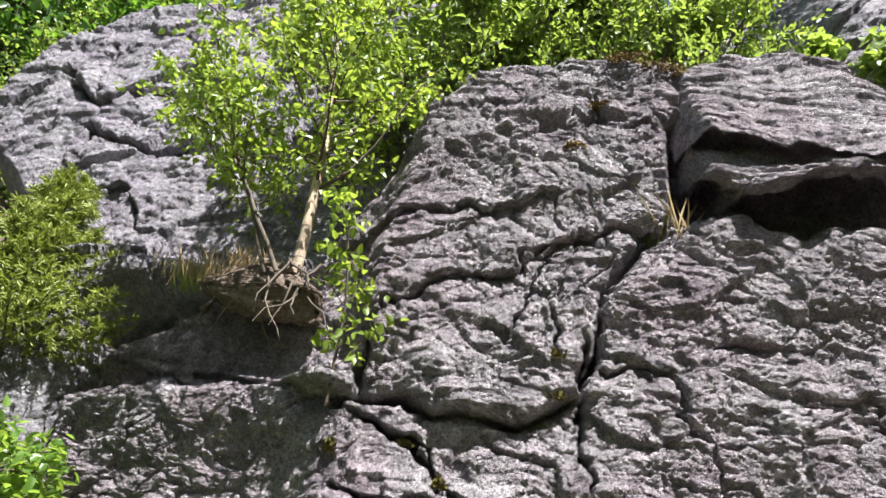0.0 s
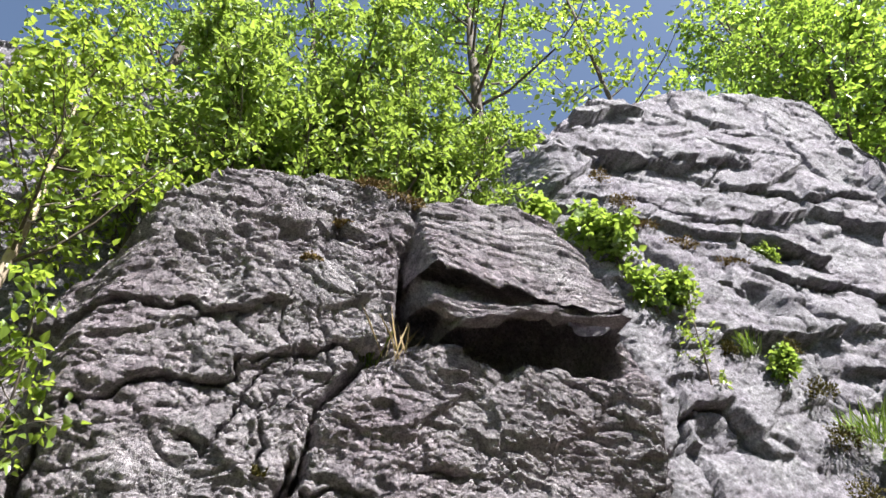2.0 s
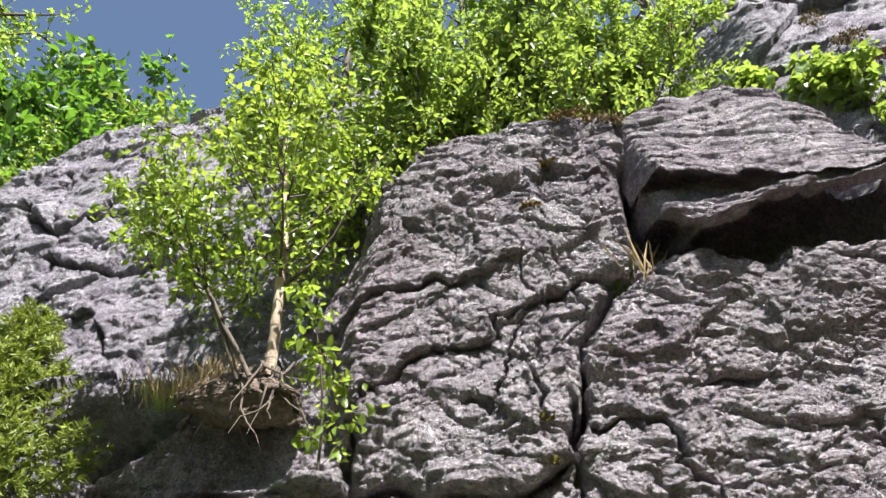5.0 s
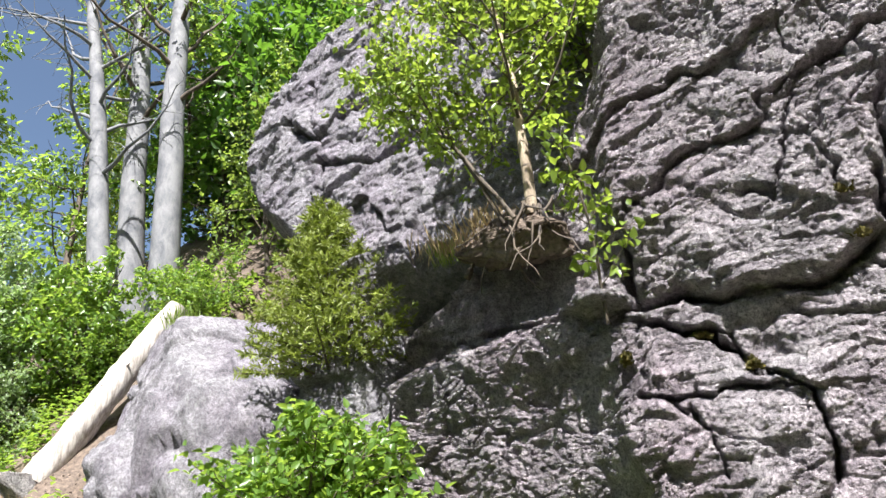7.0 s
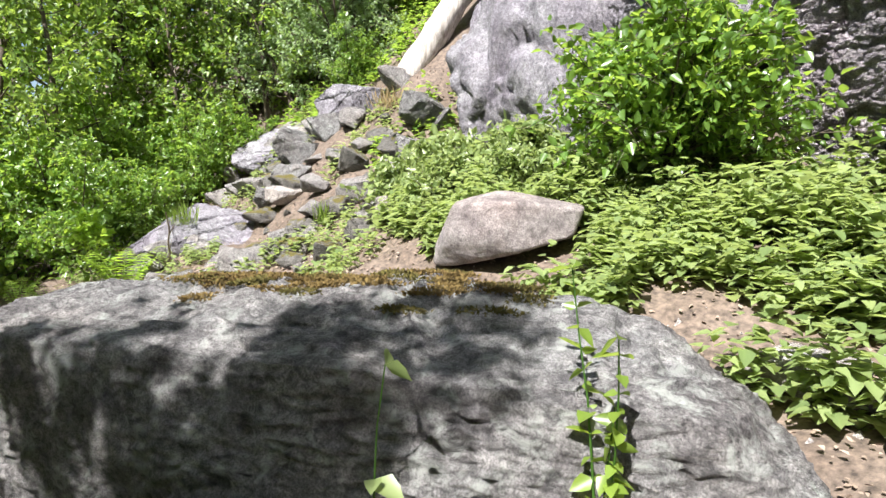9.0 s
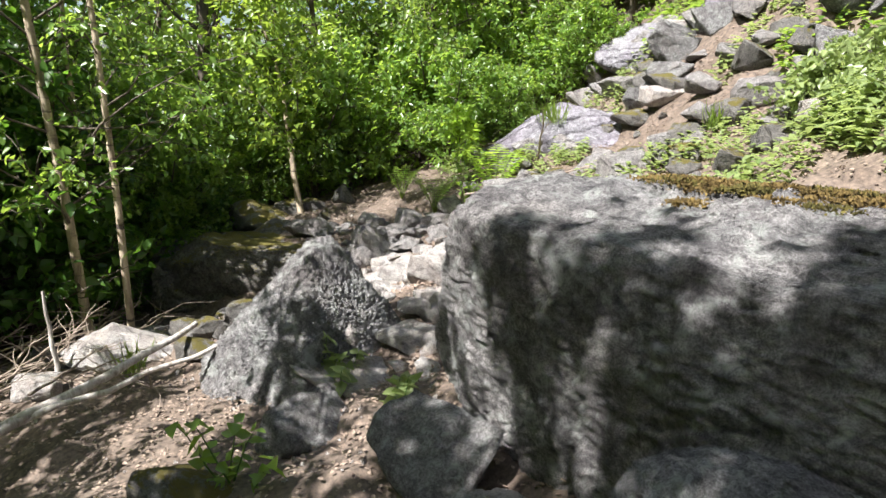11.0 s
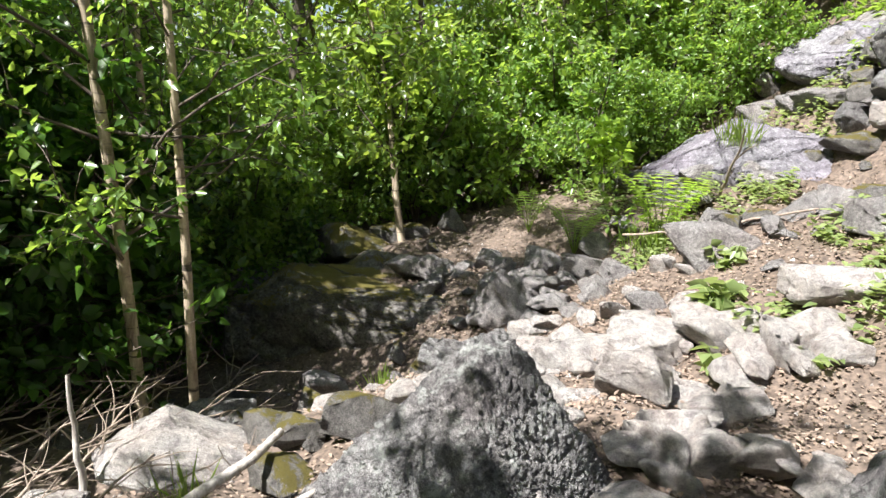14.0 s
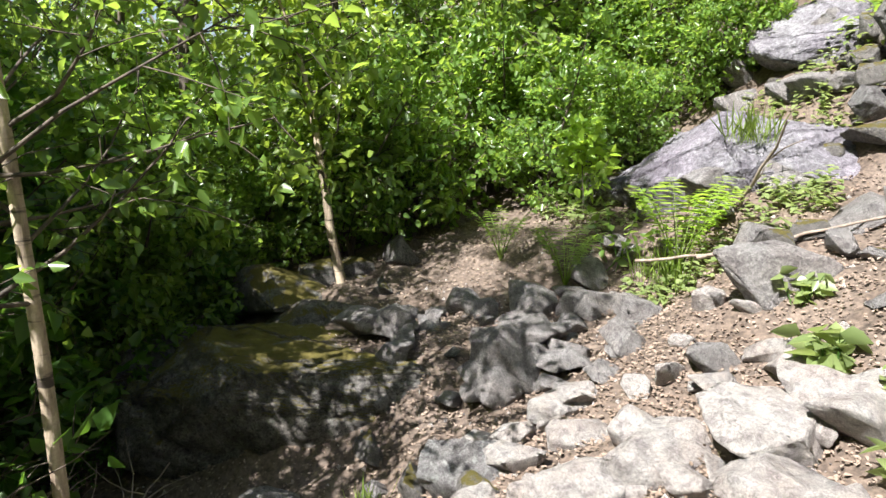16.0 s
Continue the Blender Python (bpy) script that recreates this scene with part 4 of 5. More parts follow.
def tree(name, seed, height, radius, crown_from, spread, limbs, twigs, leaves, leaf, bark, foliage, label, category="tree",
         lean=(0, 0), limb_parts=False, lift=0.5, droop=0.5, taper=0.65, up=0.55, stems=1, group="", wobble=0.06, twig_len=0.32, width=0.62):
    """A tree or shrub at the origin: trunk, limbs with twigs, and a crown of single leaves."""
    rng = np.random.default_rng(seed)
    root = thing(name, label, category, group=group)
    LP, LD, wood, trunks, big_limbs = [], [], [], [], []
    for s in range(stems):
        ld = np.array((lean[0], lean[1], 1.0)) + (rng.normal(0, 0.28, 3) * np.array((1, 1, 0)) if stems > 1 else 0)
        h = height * (1 if s == 0 else rng.uniform(0.6, 0.95))
        tr = bend(rng, (rng.normal(0, 0.04) * (stems > 1), rng.normal(0, 0.04) * (stems > 1), -0.15), ld, h, 10, wobble)
        trunks.append((tr, radius * np.linspace(1.15, 0.12, 11) ** 0.8))
        for i in range(limbs):
            f = crown_from + (1 - crown_from) * ((i + rng.uniform(0, 1)) / limbs)
            st = along(tr, np.array([f]))[0]
            az = i * 2.4 + rng.uniform(-0.5, 0.5) + s
            rel = (f - crown_from) / (1 - crown_from)
            ln = spread * (1 - taper * rel) * rng.uniform(0.65, 1.15)
            br = bend(rng, st, (math.cos(az), math.sin(az), lift * rng.uniform(0.5, 1.5)), ln, 5, 0.16, 0.15)
            limb_line = (br, np.linspace(max(0.004, radius * 0.34 * (1 - 0.6 * rel)), 0.003, 6))
            (big_limbs if limb_parts else wood).append(limb_line)
            for t in range(twigs):
                g = rng.uniform(0.2, 1.0)
                b0 = along(br, np.array([g]))[0]
                dr = rng.normal(size=3) * np.array((1, 1, 0.6)) + (br[-1] - br[0]) / ln * 0.8
                tw = bend(rng, b0, dr, ln * twig_len * rng.uniform(0.5, 1.2) + 0.05, 3, 0.2, -0.3 * droop)
                wood.append((tw, np.array((0.0035, 0.003, 0.002, 0.0015))))
                q = along(tw, rng.uniform(0.1, 1.0, leaves))
                LP.append(q + rng.normal(0, leaf * 0.45, (leaves, 3)))
                LD.append(rng.normal(size=(leaves, 3)) + (tw[-1] - tw[0]) / np.linalg.norm(tw[-1] - tw[0]) + np.array((0, 0, -droop)))
    for tk in trunks:
        part("trunk" if radius > 0.03 else "stem", tube_mesh("trunk", [tk], bark, 12 if radius > 0.1 else 8), root)
    for li in big_limbs:
        part("limb", tube_mesh("limb", [li], BARK_DARK, 6), root)
    tagged(part("twigwork", tube_mesh("twigwork", wood, BARK_DARK, 4), root), kind="stuff")
    part("crown", leaf_mesh("crown", np.concatenate(LP), np.concatenate(LD), leaf, foliage, rng, width, 0.16, up), root)
    return root


def placed(root, x, y, z=None, turn=0.0, scale=1.0):
    root.matrix_basis = pose(x, y, gz(x, y) if z is None else z, 0, 0, turn) @ Matrix.Diagonal((scale, scale, scale, 1))
    return root


def again(root, x, y, z=None, turn=0.0, scale=1.0):
    return copy_thing(root, pose(x, y, gz(x, y) if z is None else z, 0, 0, turn) @ Matrix.Diagonal((scale, scale, scale, 1)))


# birch on the ledge, and its neighbours on the wall
placed(tree("birch_sapling", 3, 3.3, 0.045, 0.20, 1.7, 34, 13, 12, 0.074, BARK_BIRCH, LEAF_BIRCH, "young birch rooted on a rock ledge", lean=(0.06, -0.03), limb_parts=True, lift=0.55, droop=0.7), -1.32, 4.62, 3.95)
placed(tree("birch_sapling", 4, 2.4, 0.018, 0.3, 1.0, 14, 8, 11, 0.068, BARK_DARK, LEAF_BIRCH, "thin dark-stemmed birch shoot on the ledge", lean=(-0.3, -0.05), stems=2, droop=0.7), -1.45, 4.55, 3.9)
placed(tree("wall_shrub", 5, 1.4, 0.012, 0.15, 0.42, 13, 3, 6, 0.078, BARK_DARK, LEAF_BIRCH, "thin leafy shoot hanging on the rock wall", "shrub", lean=(0.1, -0.3), droop=0.6), -0.85, 4.30, 2.85)

# oak seedling at the edge of the wood
placed(tree("oak_sapling", 51, 1.0, 0.010, 0.55, 0.34, 9, 4, 7, 0.11, BARK_DARK, LEAF_FERN, "small bright oak seedling at the wood's edge", "shrub", droop=0.3), -10.0, 1.42)

# rowan thicket on top of the buttress
rowan = placed(tree("rowan_shrub", 6, 2.9, 0.025, 0.08, 1.2, 18, 8, 12, 0.09, BARK_DARK, LEAF_ROWAN, "bright yellow-green rowan bush on the cliff top", "shrub", stems=4, droop=0.25, group="cliff-top bushes", width=0.5), 1.5, 5.25, 6.05)
for x, y, z, t, s in ((0.7, 5.3, 6.0, 80, 1.0), (2.1, 5.5, 6.2, 190, 0.95), (0.0, 5.6, 5.9, 300, 1.1), (-0.7, 5.9, 5.7, 20, 1.15), (1.1, 6.0, 6.6, 140, 1.25), (2.6, 5.8, 6.7, 250, 0.7)):
    again(rowan, x, y, z, t, s)
def on_headwall(x, z, out=0.08):
    return float(headwall_y(np.array([x], float), np.array([z], float))[0]) - out


maple = placed(tree("maple_seedling", 7, 0.75, 0.010, 0.1, 0.32, 7, 4, 7, 0.11, BARK_DARK, LEAF_ROWAN, "bright young maple shoots beside the rock lip", "shrub", stems=3, droop=0.5, group="maple shoots", width=0.85), 3.45, on_headwall(3.45, 7.2), 7.1)
for x, z, t, s in ((3.8, 7.0, 90, 1.0), (4.15, 6.6, 200, 1.0), (4.4, 6.25, 33, 0.9), (4.65, 5.6, 300, 0.8), (4.95, 5.6, 20, 0.65), (5.75, 4.75, 100, 0.5), (6.5, 3.8, 150, 0.5), (6.75, 6.8, 250, 0.4)):
    again(maple, x, on_headwall(x, z), z, t, s)
placed(tree("wall_shrub", 8, 1.35, 0.010, 0.1, 0.28, 12, 3, 7, 0.055, BARK_DARK, LEAF_BIRCH, "slender leafy shoot on the pale wall", "shrub", droop=0.4, lean=(0.05, -0.05)), 4.85, on_headwall(4.85, 4.6), 4.55)

# trees on the skyline
sky_tree = placed(tree("broadleaf_tree", 9, 6.5, 0.10, 0.2, 2.6, 30, 13, 15, 0.095, BARK_DARK, LEAF_WOOD, "leafy green tree on the skyline above the cliff", group="skyline trees"), 13.4, 8.0, 9.0, 0, 1.35)
for x, y, z, t, s in ((14.6, 8.2, 9.0, 100, 1.55), (16.6, 7.6, 8.8, 40, 1.7), (18.5, 9.0, 9.0, 250, 1.9), (19.5, 7.2, 8.0, 160, 1.8), (14.2, 6.2, 7.5, 300, 1.2), (16.5, 6.4, 7.0, 30, 1.4), (4.1, 7.2, 9.3, 60, 0.9), (3.2, 9.4, 9.3, 170, 0.9), (0.6, 7.6, 8.6, 210, 0.7), (-1.2, 8.6, 8.8, 10, 0.8)):
    again(sky_tree, x, y, z, t, s)
placed(tree("slim_tree", 10, 8.6, 0.07, 0.4, 2.3, 20, 7, 8, 0.15, BARK_DARK, LEAF_BIRCH, "sparse yellow-green tree against the sky"), 9.3, 8.7, 9.2, 0, 1.42)


def spruce(name, seed, height, radius, label, whorls=13, per=7, needle=0.035, dense=40):
    rng = np.random.default_rng(seed)
    root = thing(name, label, "tree")
    LP, LD, wood = [], [], []
    for w in range(whorls):
        f = w / whorls
        for b in range(per):
            az = b * 6.283 / per + w * 0.9 + rng.uniform(-0.2, 0.2)
            ln = radius * (1 - f) ** 0.8 * rng.uniform(0.75, 1.1) + 0.05
            br = bend(rng, (0, 0, height * (0.06 + 0.92 * f)), (math.cos(az), math.sin(az), 0.25), ln, 4, 0.08, 0.25)
            wood.append((br, np.linspace(0.012 * (1 - f) + 0.003, 0.002, 5)))
            lines = [br]
            for t in range(7):
                g = 0.25 + 0.1 * t
                st = along(br, np.array([g]))[0]
                side = 1 if t % 2 else -1
                lines.append(bend(rng, st, (math.cos(az + side * 0.9), math.sin(az + side * 0.9), 0.1), ln * 0.38 * (1.2 - g) + 0.03, 2, 0.05, 0.1))
            for li in lines:
                k = max(6, int(dense * np.linalg.norm(li[-1] - li[0]) / radius))
                q = along(li, rng.uniform(0, 1, k))
                LP.append(q)
                LD.append(rng.normal(size=(k, 3)) * 0.9 + (li[-1] - li[0]) / (np.linalg.norm(li[-1] - li[0]) + 1e-6))
    part("trunk", tube_mesh("trunk", [(np.array([(0, 0, -0.1), (0.01, 0, height * 0.5), (0, 0.01, height)]), (0.03, 0.02, 0.004))], BARK_DARK, 8), root)
    tagged(part("twigwork", tube_mesh("twigwork", wood, BARK_DARK, 4), root), kind="stuff")
    part("crown", leaf_mesh("crown", np.concatenate(LP), np.concatenate(LD), needle * 1.6, LEAF_SPRUCE, rng, 0.22, 0.05, 0.3), root)
    return root


placed(spruce("spruce_sapling", 11, 1.75, 0.85, "young yellowish-green spruce in the gully", dense=170), -3.75, 5.2, 2.95, 0, 1.2)
placed(spruce("spruce", 12, 10.0, 2.0, "tall dark spruce far behind the beeches", 22, 8, 0.12, 30), -15.5, 11.0, 6.0)


# beeches, one of them broken
def beech(seed, x, y, height, r, lean, label, crown=True):
    rng = np.random.default_rng(seed)
    root = thing("beech", label, "tree", group="beech trunks")
    tr = bend(rng, (0, 0, -0.3), (lean[0], lean[1], 1), height, 12, 0.02)
    part("trunk", tube_mesh("trunk", [(tr, r * np.linspace(1.2, 0.6, 13))], BARK_BEECH, 18), root)
    wood, LP, LD = [], [], []
    for i in range(14):
        st = along(tr, np.array([0.45 + 0.55 * i / 14]))[0]
        az = i * 2.4
        br = bend(rng, st, (math.cos(az), math.sin(az), 0.5), rng.uniform(1.6, 3.2), 5, 0.2, 0.2)
        wood.append((br, np.linspace(r * 0.25, 0.01, 6)))
        for t in range(14):
            b0 = along(br, rng.uniform(0.25, 1, 1))[0]
            tw = bend(rng, b0, rng.normal(size=3), 0.6, 3, 0.2, -0.1)
            wood.append((tw, np.array((0.01, 0.007, 0.005, 0.003))))
            if crown and i > 3:
                LP.append(along(tw, rng.uniform(0, 1, 12)) + rng.normal(0, 0.05, (12, 3)))
                LD.append(rng.normal(size=(12, 3)))
    for li in wood[::15]:
        part("limb", tube_mesh("limb", [li], BARK_DARK if crown else BARK_BEECH, 7), root)
    tagged(part("twigwork", tube_mesh("twigwork", [q for i, q in enumerate(wood) if i % 15], BARK_DARK if crown else BARK_BEECH, 4), root), kind="stuff")
    if crown:
        part("crown", leaf_mesh("crown", np.concatenate(LP), np.concatenate(LD), 0.12, LEAF_WOOD, rng, 0.6, 0.12, 0.6), root)
    return placed(root, x, y)


beech(21, -9.0, 7.5, 11.0, 0.23, (-0.03, -0.02), "smooth grey beech trunk lit by the sun")
beech(22, -10.5, 8.1, 11.0, 0.24, (-0.05, -0.02), "smooth grey beech trunk in shade")
beech(23, -10.1, 7.3, 9.0, 0.19, (-0.12, -0.06), "weathered dead beech trunk with bare branches", crown=False)


# fallen log
def fallen_log():
    rng = np.random.default_rng(31)
    root = thing("fallen_log", "bleached barkless log leaning down the rock rib", "log")
    a, b = np.array((-7.95, 5.05, 2.68)), np.array((-7.25, 6.35, 5.0))
    pts = np.array([a + (b - a) * t for t in np.linspace(0, 1, 24)]) + rng.normal(0, 0.006, (24, 3))
    v, f = tube_arrays([(pts, 0.19 * np.linspace(1.0, 0.86, 24))], 26)
    d = fbm(v * np.array((7.0, 3.0, 3.0)), 4, k=7)
    ax = (b - a) / np.linalg.norm(b - a)
    c = a + ((v - a) @ ax)[:, None] * ax
    v = c + (v - c) * (1 + 0.10 * d)[:, None]
    part("log_body", mesh_from("log_body", v, f, DEAD_WOOD), root)
    for e, s in ((0, -1), (23, 1)):
        ring = v[e * 26:(e + 1) * 26]
        m = ring.mean(0) + ax * s * 0.03
        vv = np.concatenate([ring, (ring + m) / 2 + rng.normal(0, 0.012, (26, 3)), m[None]])
        ff = np.array([(i, (i + 1) % 26, 26 + (i + 1) % 26, 26 + i) for i in range(26)] + [(26 + i, 26 + (i + 1) % 26, 52, 52) for i in range(26)])
        me = bpy.data.meshes.new("log_end")
        me.from_pydata([tuple(q) for q in vv], [], [tuple(dict.fromkeys(q)) for q in ff.tolist()])
        me.materials.append(DEAD_WOOD if s > 0 else TWIG)
        part("log_end", me, root, "splintered sawn end" if s < 0 else "")
    for k in range(4):
        st = pts[5 + 4 * k]
        part("branch_stub", tube_mesh("branch_stub", [(bend(rng, st, rng.normal(size=3), 0.28, 3, 0.1), (0.03, 0.025, 0.02, 0.008))], DEAD_WOOD, 8), root)
    return root


fallen_log()

# shrubs at the foot of the cliff
placed(tree("elder_bush", 13, 1.35, 0.02, 0.05, 1.1, 16, 9, 11, 0.08, BARK_DARK, LEAF_WOOD, "dense bright green bush at the cliff foot", "bush", stems=6, droop=0.4, lift=0.35), -3.4, 4.35, 1.35)
herb = placed(tree("raspberry_bush", 14, 0.75, 0.010, 0.05, 0.55, 12, 6, 9, 0.085, BARK_DARK, LEAF_HERB, "leafy light-green raspberry bush on the slope", "bush", stems=5, droop=0.4, group="raspberry bushes"), -5.3, 3.85)
for x, y, t, s in ((-4.7, 4.1, 50, 0.9), (-6.0, 3.7, 120, 0.9), (-5.0, 3.5, 200, 0.75), (-4.3, 3.75, 10, 0.7), (-3.7, 3.9, 77, 0.8), (-6.4, 4.3, 300, 0.7)):
    again(herb, x, y, None, t, s)


# nettles and low herbs
def herbs(name, x, y, tall, leaf, per, label, seed, foliage=None):
    rng = np.random.default_rng(seed)
    z = ground_z(x, y)
    LP, LD = [], []
    h = tall * rng.uniform(0.5, 1.15, len(x)) * (1 + 0.7 * vnoise(np.stack([x * 2.3, y * 2.3, x * 0], 1), 8))
    for lvl in range(per):
        f = (lvl + 1) / per
        for side in (0, 1):
            az = rng.uniform(0, 6.28, len(x)) + side * 3.14
            LP.append(np.stack([x + rng.normal(0, 0.02, len(x)), y + rng.normal(0, 0.02, len(x)), z + h * f], 1))
            LD.append(np.stack([np.cos(az), np.sin(az), rng.normal(-0.15, 0.3, len(x))], 1))
    ob = new(name, leaf_mesh(name, np.concatenate(LP), np.concatenate(LD), leaf, foliage or LEAF_HERB, rng, 0.66, 0.10, 0.9))
    return tagged(ob, label, "herbs", kind="stuff")


rng = np.random.default_rng(71)
n = 8600
x, y = rng.uniform(-5.6, 1.6, n), rng.uniform(2.3, 5.0, n)
keep = (y > 2.28 + 0.16 * (x + 1.2)) & (y > 2.3 + 0.25 * np.clip(-2.2 - x, 0, 9)) & (vnoise(np.stack([x * 1.5, y * 1.5, x * 0], 1), 5) > -0.45) & (((x + 3.45) / 0.62) ** 2 + ((y - 2.85) / 0.45) ** 2 > 1)
herbs("nettle_patch", x[keep], y[keep], 0.27, 0.078, 5, "low bright nettles covering the slope below the cliff", 72)
n = 2600
x, y = rng.uniform(-10.8, -4.8, n), rng.uniform(1.2, 4.8, n)
keep = vnoise(np.stack([x * 1.3, y * 1.3, x * 0], 1), 15) > 0.05 - 0.12 * (y - 2.5)
herbs("scattered_herbs", x[keep], y[keep], 0.16, 0.07, 3, "scattered low herbs between the stones", 73)


n = 2600
x, y = rng.uniform(-11.0, -5.8, n), rng.uniform(3.9, 8.5, n)
keep = (vnoise(np.stack([x * 0.9, y * 0.9, x * 0], 1), 25) > -0.35) & (np.abs(x + 7.95 - (y - 5.05) * 0.42) > 0.75)
herbs("slope_herbs", x[keep], y[keep], 0.26, 0.09, 3, "low herbs and seedlings on the steep gully slope", 74, LEAF_WOOD)


def herb_plant(x, y, z, seed, tall, leaf, pairs, label, stems=4, foliage=None, name="leafy_plant", lean=0.35):
    rng = np.random.default_rng(seed)
    root = thing(name, label, "plant")
    for s in range(stems):
        st = bend(rng, (rng.normal(0, 0.04), rng.normal(0, 0.04), -0.03), (rng.normal(0, lean), rng.normal(0, lean), 1), tall * rng.uniform(0.6, 1.1), 5, 0.08)
        part("stem", tube_mesh("stem", [(st, np.linspace(0.005, 0.002, 6))], LEAF_SHADED, 5), root)
        k = pairs * 2
        q = along(st, np.repeat(np.linspace(0.25, 1, pairs), 2))
        az = np.arange(k) * 3.14 + np.repeat(np.arange(pairs) * 1.57, 2) + rng.uniform(-1.1, 1.1, k)
        part("leaves", leaf_mesh("leaves", q, np.stack([np.cos(az), np.sin(az), rng.normal(-0.1, 0.45, k)], 1), leaf, foliage or LEAF_HERB, rng, 0.68, 0.12, 0.6), root)
    root.matrix_basis = pose(x, y, gz(x, y) if z is None else z)
    return root


herb_plant(-4.75, -0.35, None, 81, 0.32, 0.10, 6, "bushy green herb between the boulders", 7)
herb_plant(-4.25, -0.05, None, 82, 0.22, 0.09, 4, "low green herb beside the huge boulder", 6)
herb_plant(-3.75, -0.85, None, 83, 0.42, 0.085, 5, "slim leafy seedling in front of the pointed boulder", 5, LEAF_WOOD)
herb_plant(-6.85, 1.25, None, 84, 0.26, 0.135, 4, "broad-leaved plant growing out of the scree", 13)
herb_plant(-6.05, 0.95, None, 85, 0.16, 0.095, 4, "broad-leaved plant growing out of the scree", 7)
herb_plant(-7.35, 1.55, None, 86, 0.2, 0.09, 4, "broad-leaved plant growing out of the scree", 6)
herb_plant(-1.46, 1.38, None, 87, 0.95, 0.068, 13, "leafy bramble shoot climbing in front of the boulder", 3, LEAF_BIRCH, lean=0.05)
herb_plant(-1.90, 0.98, None, 88, 1.0, 0.09, 3, "thin shoot with a few broad leaves in front of the boulder", 1, lean=0.05)
herb_plant(-2.05, 0.35, None, 89, 0.25, 0.08, 4, "small seedling beside the rounded boulder", 3)
herb_plant(-9.2, 1.35, None, 90, 0.75, 0.09, 8, "tall leafy herb beside the fern", 4, LEAF_WOOD)


# ferns
def fern(x, y, seed, n, length, label, foliage):
    rng = np.random.default_rng(seed)
    root = thing("fern", label, "fern", group="ferns")
    for i in range(n):
        az = i * 6.283 / n + rng.uniform(-0.2, 0.2)
        m = 15
        s = np.linspace(0, 1, m)
        L = length * rng.uniform(0.8, 1.1)
        r, h = L * 0.60 * s, L * (1.75 * s - 0.85 * s * s)
        spine = np.stack([np.cos(az) * r, np.sin(az) * r, h], 1)
        side = np.array((-math.sin(az), math.cos(az), 0.0))
        P = np.repeat(spine[2:], 2, 0)
        k = len(P)
        out = np.tile(np.array((1, -1)), k // 2)[:, None] * side + np.array((math.cos(az), math.sin(az), 0)) * 0.35
        w = np.repeat(np.sin(np.linspace(0.35, 3.0, m - 2)), 2)
        me = leaf_mesh("frond", P, out, 1.0, foliage, rng, 0.26, 0.03, 0.95)
        co = np.empty(len(me.vertices) * 3, np.float32)
        me.vertices.foreach_get("co", co)
        co = co.reshape(-1, 6, 3)
        co = P[:, None, :] + (co - P[:, None, :]) * (L * 0.21 * w)[:, None, None]
        me.vertices.foreach_set("co", co.ravel().astype(np.float32))
        frond = tagged(part("frond", me, root), kind="stuff")
        part("stalk", tube_mesh("stalk", [(spine, np.linspace(0.005, 0.0015, m))], GRASS_GREEN, 4), frond)
    root.matrix_basis = pose(x, y, gz(x, y))
    return root


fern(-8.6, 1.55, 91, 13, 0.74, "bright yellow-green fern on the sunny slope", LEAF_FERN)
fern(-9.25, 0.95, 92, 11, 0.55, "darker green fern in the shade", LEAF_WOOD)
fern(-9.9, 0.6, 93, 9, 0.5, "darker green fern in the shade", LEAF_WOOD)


# grass tufts
def tuft(x, y, z, seed, n, tall, label, foliage, spread=0.05):
    rng = np.random.default_rng(seed)
    P = np.stack([rng.normal(0, spread, n), rng.normal(0, spread * 0.6, n), np.zeros(n)], 1)
    D = np.stack([rng.normal(0, 0.35, n), rng.normal(-0.1, 0.3, n), np.ones(n)], 1)
    ob = new("grass_tuft", leaf_mesh("grass_tuft", P, D, tall, foliage, rng, 0.013, 0.003, 0.2))
    ob.location = (x, y, gz(x, y) if z is None else z)
    return tagged(ob, label, "grass", "grass tufts", "stuff")


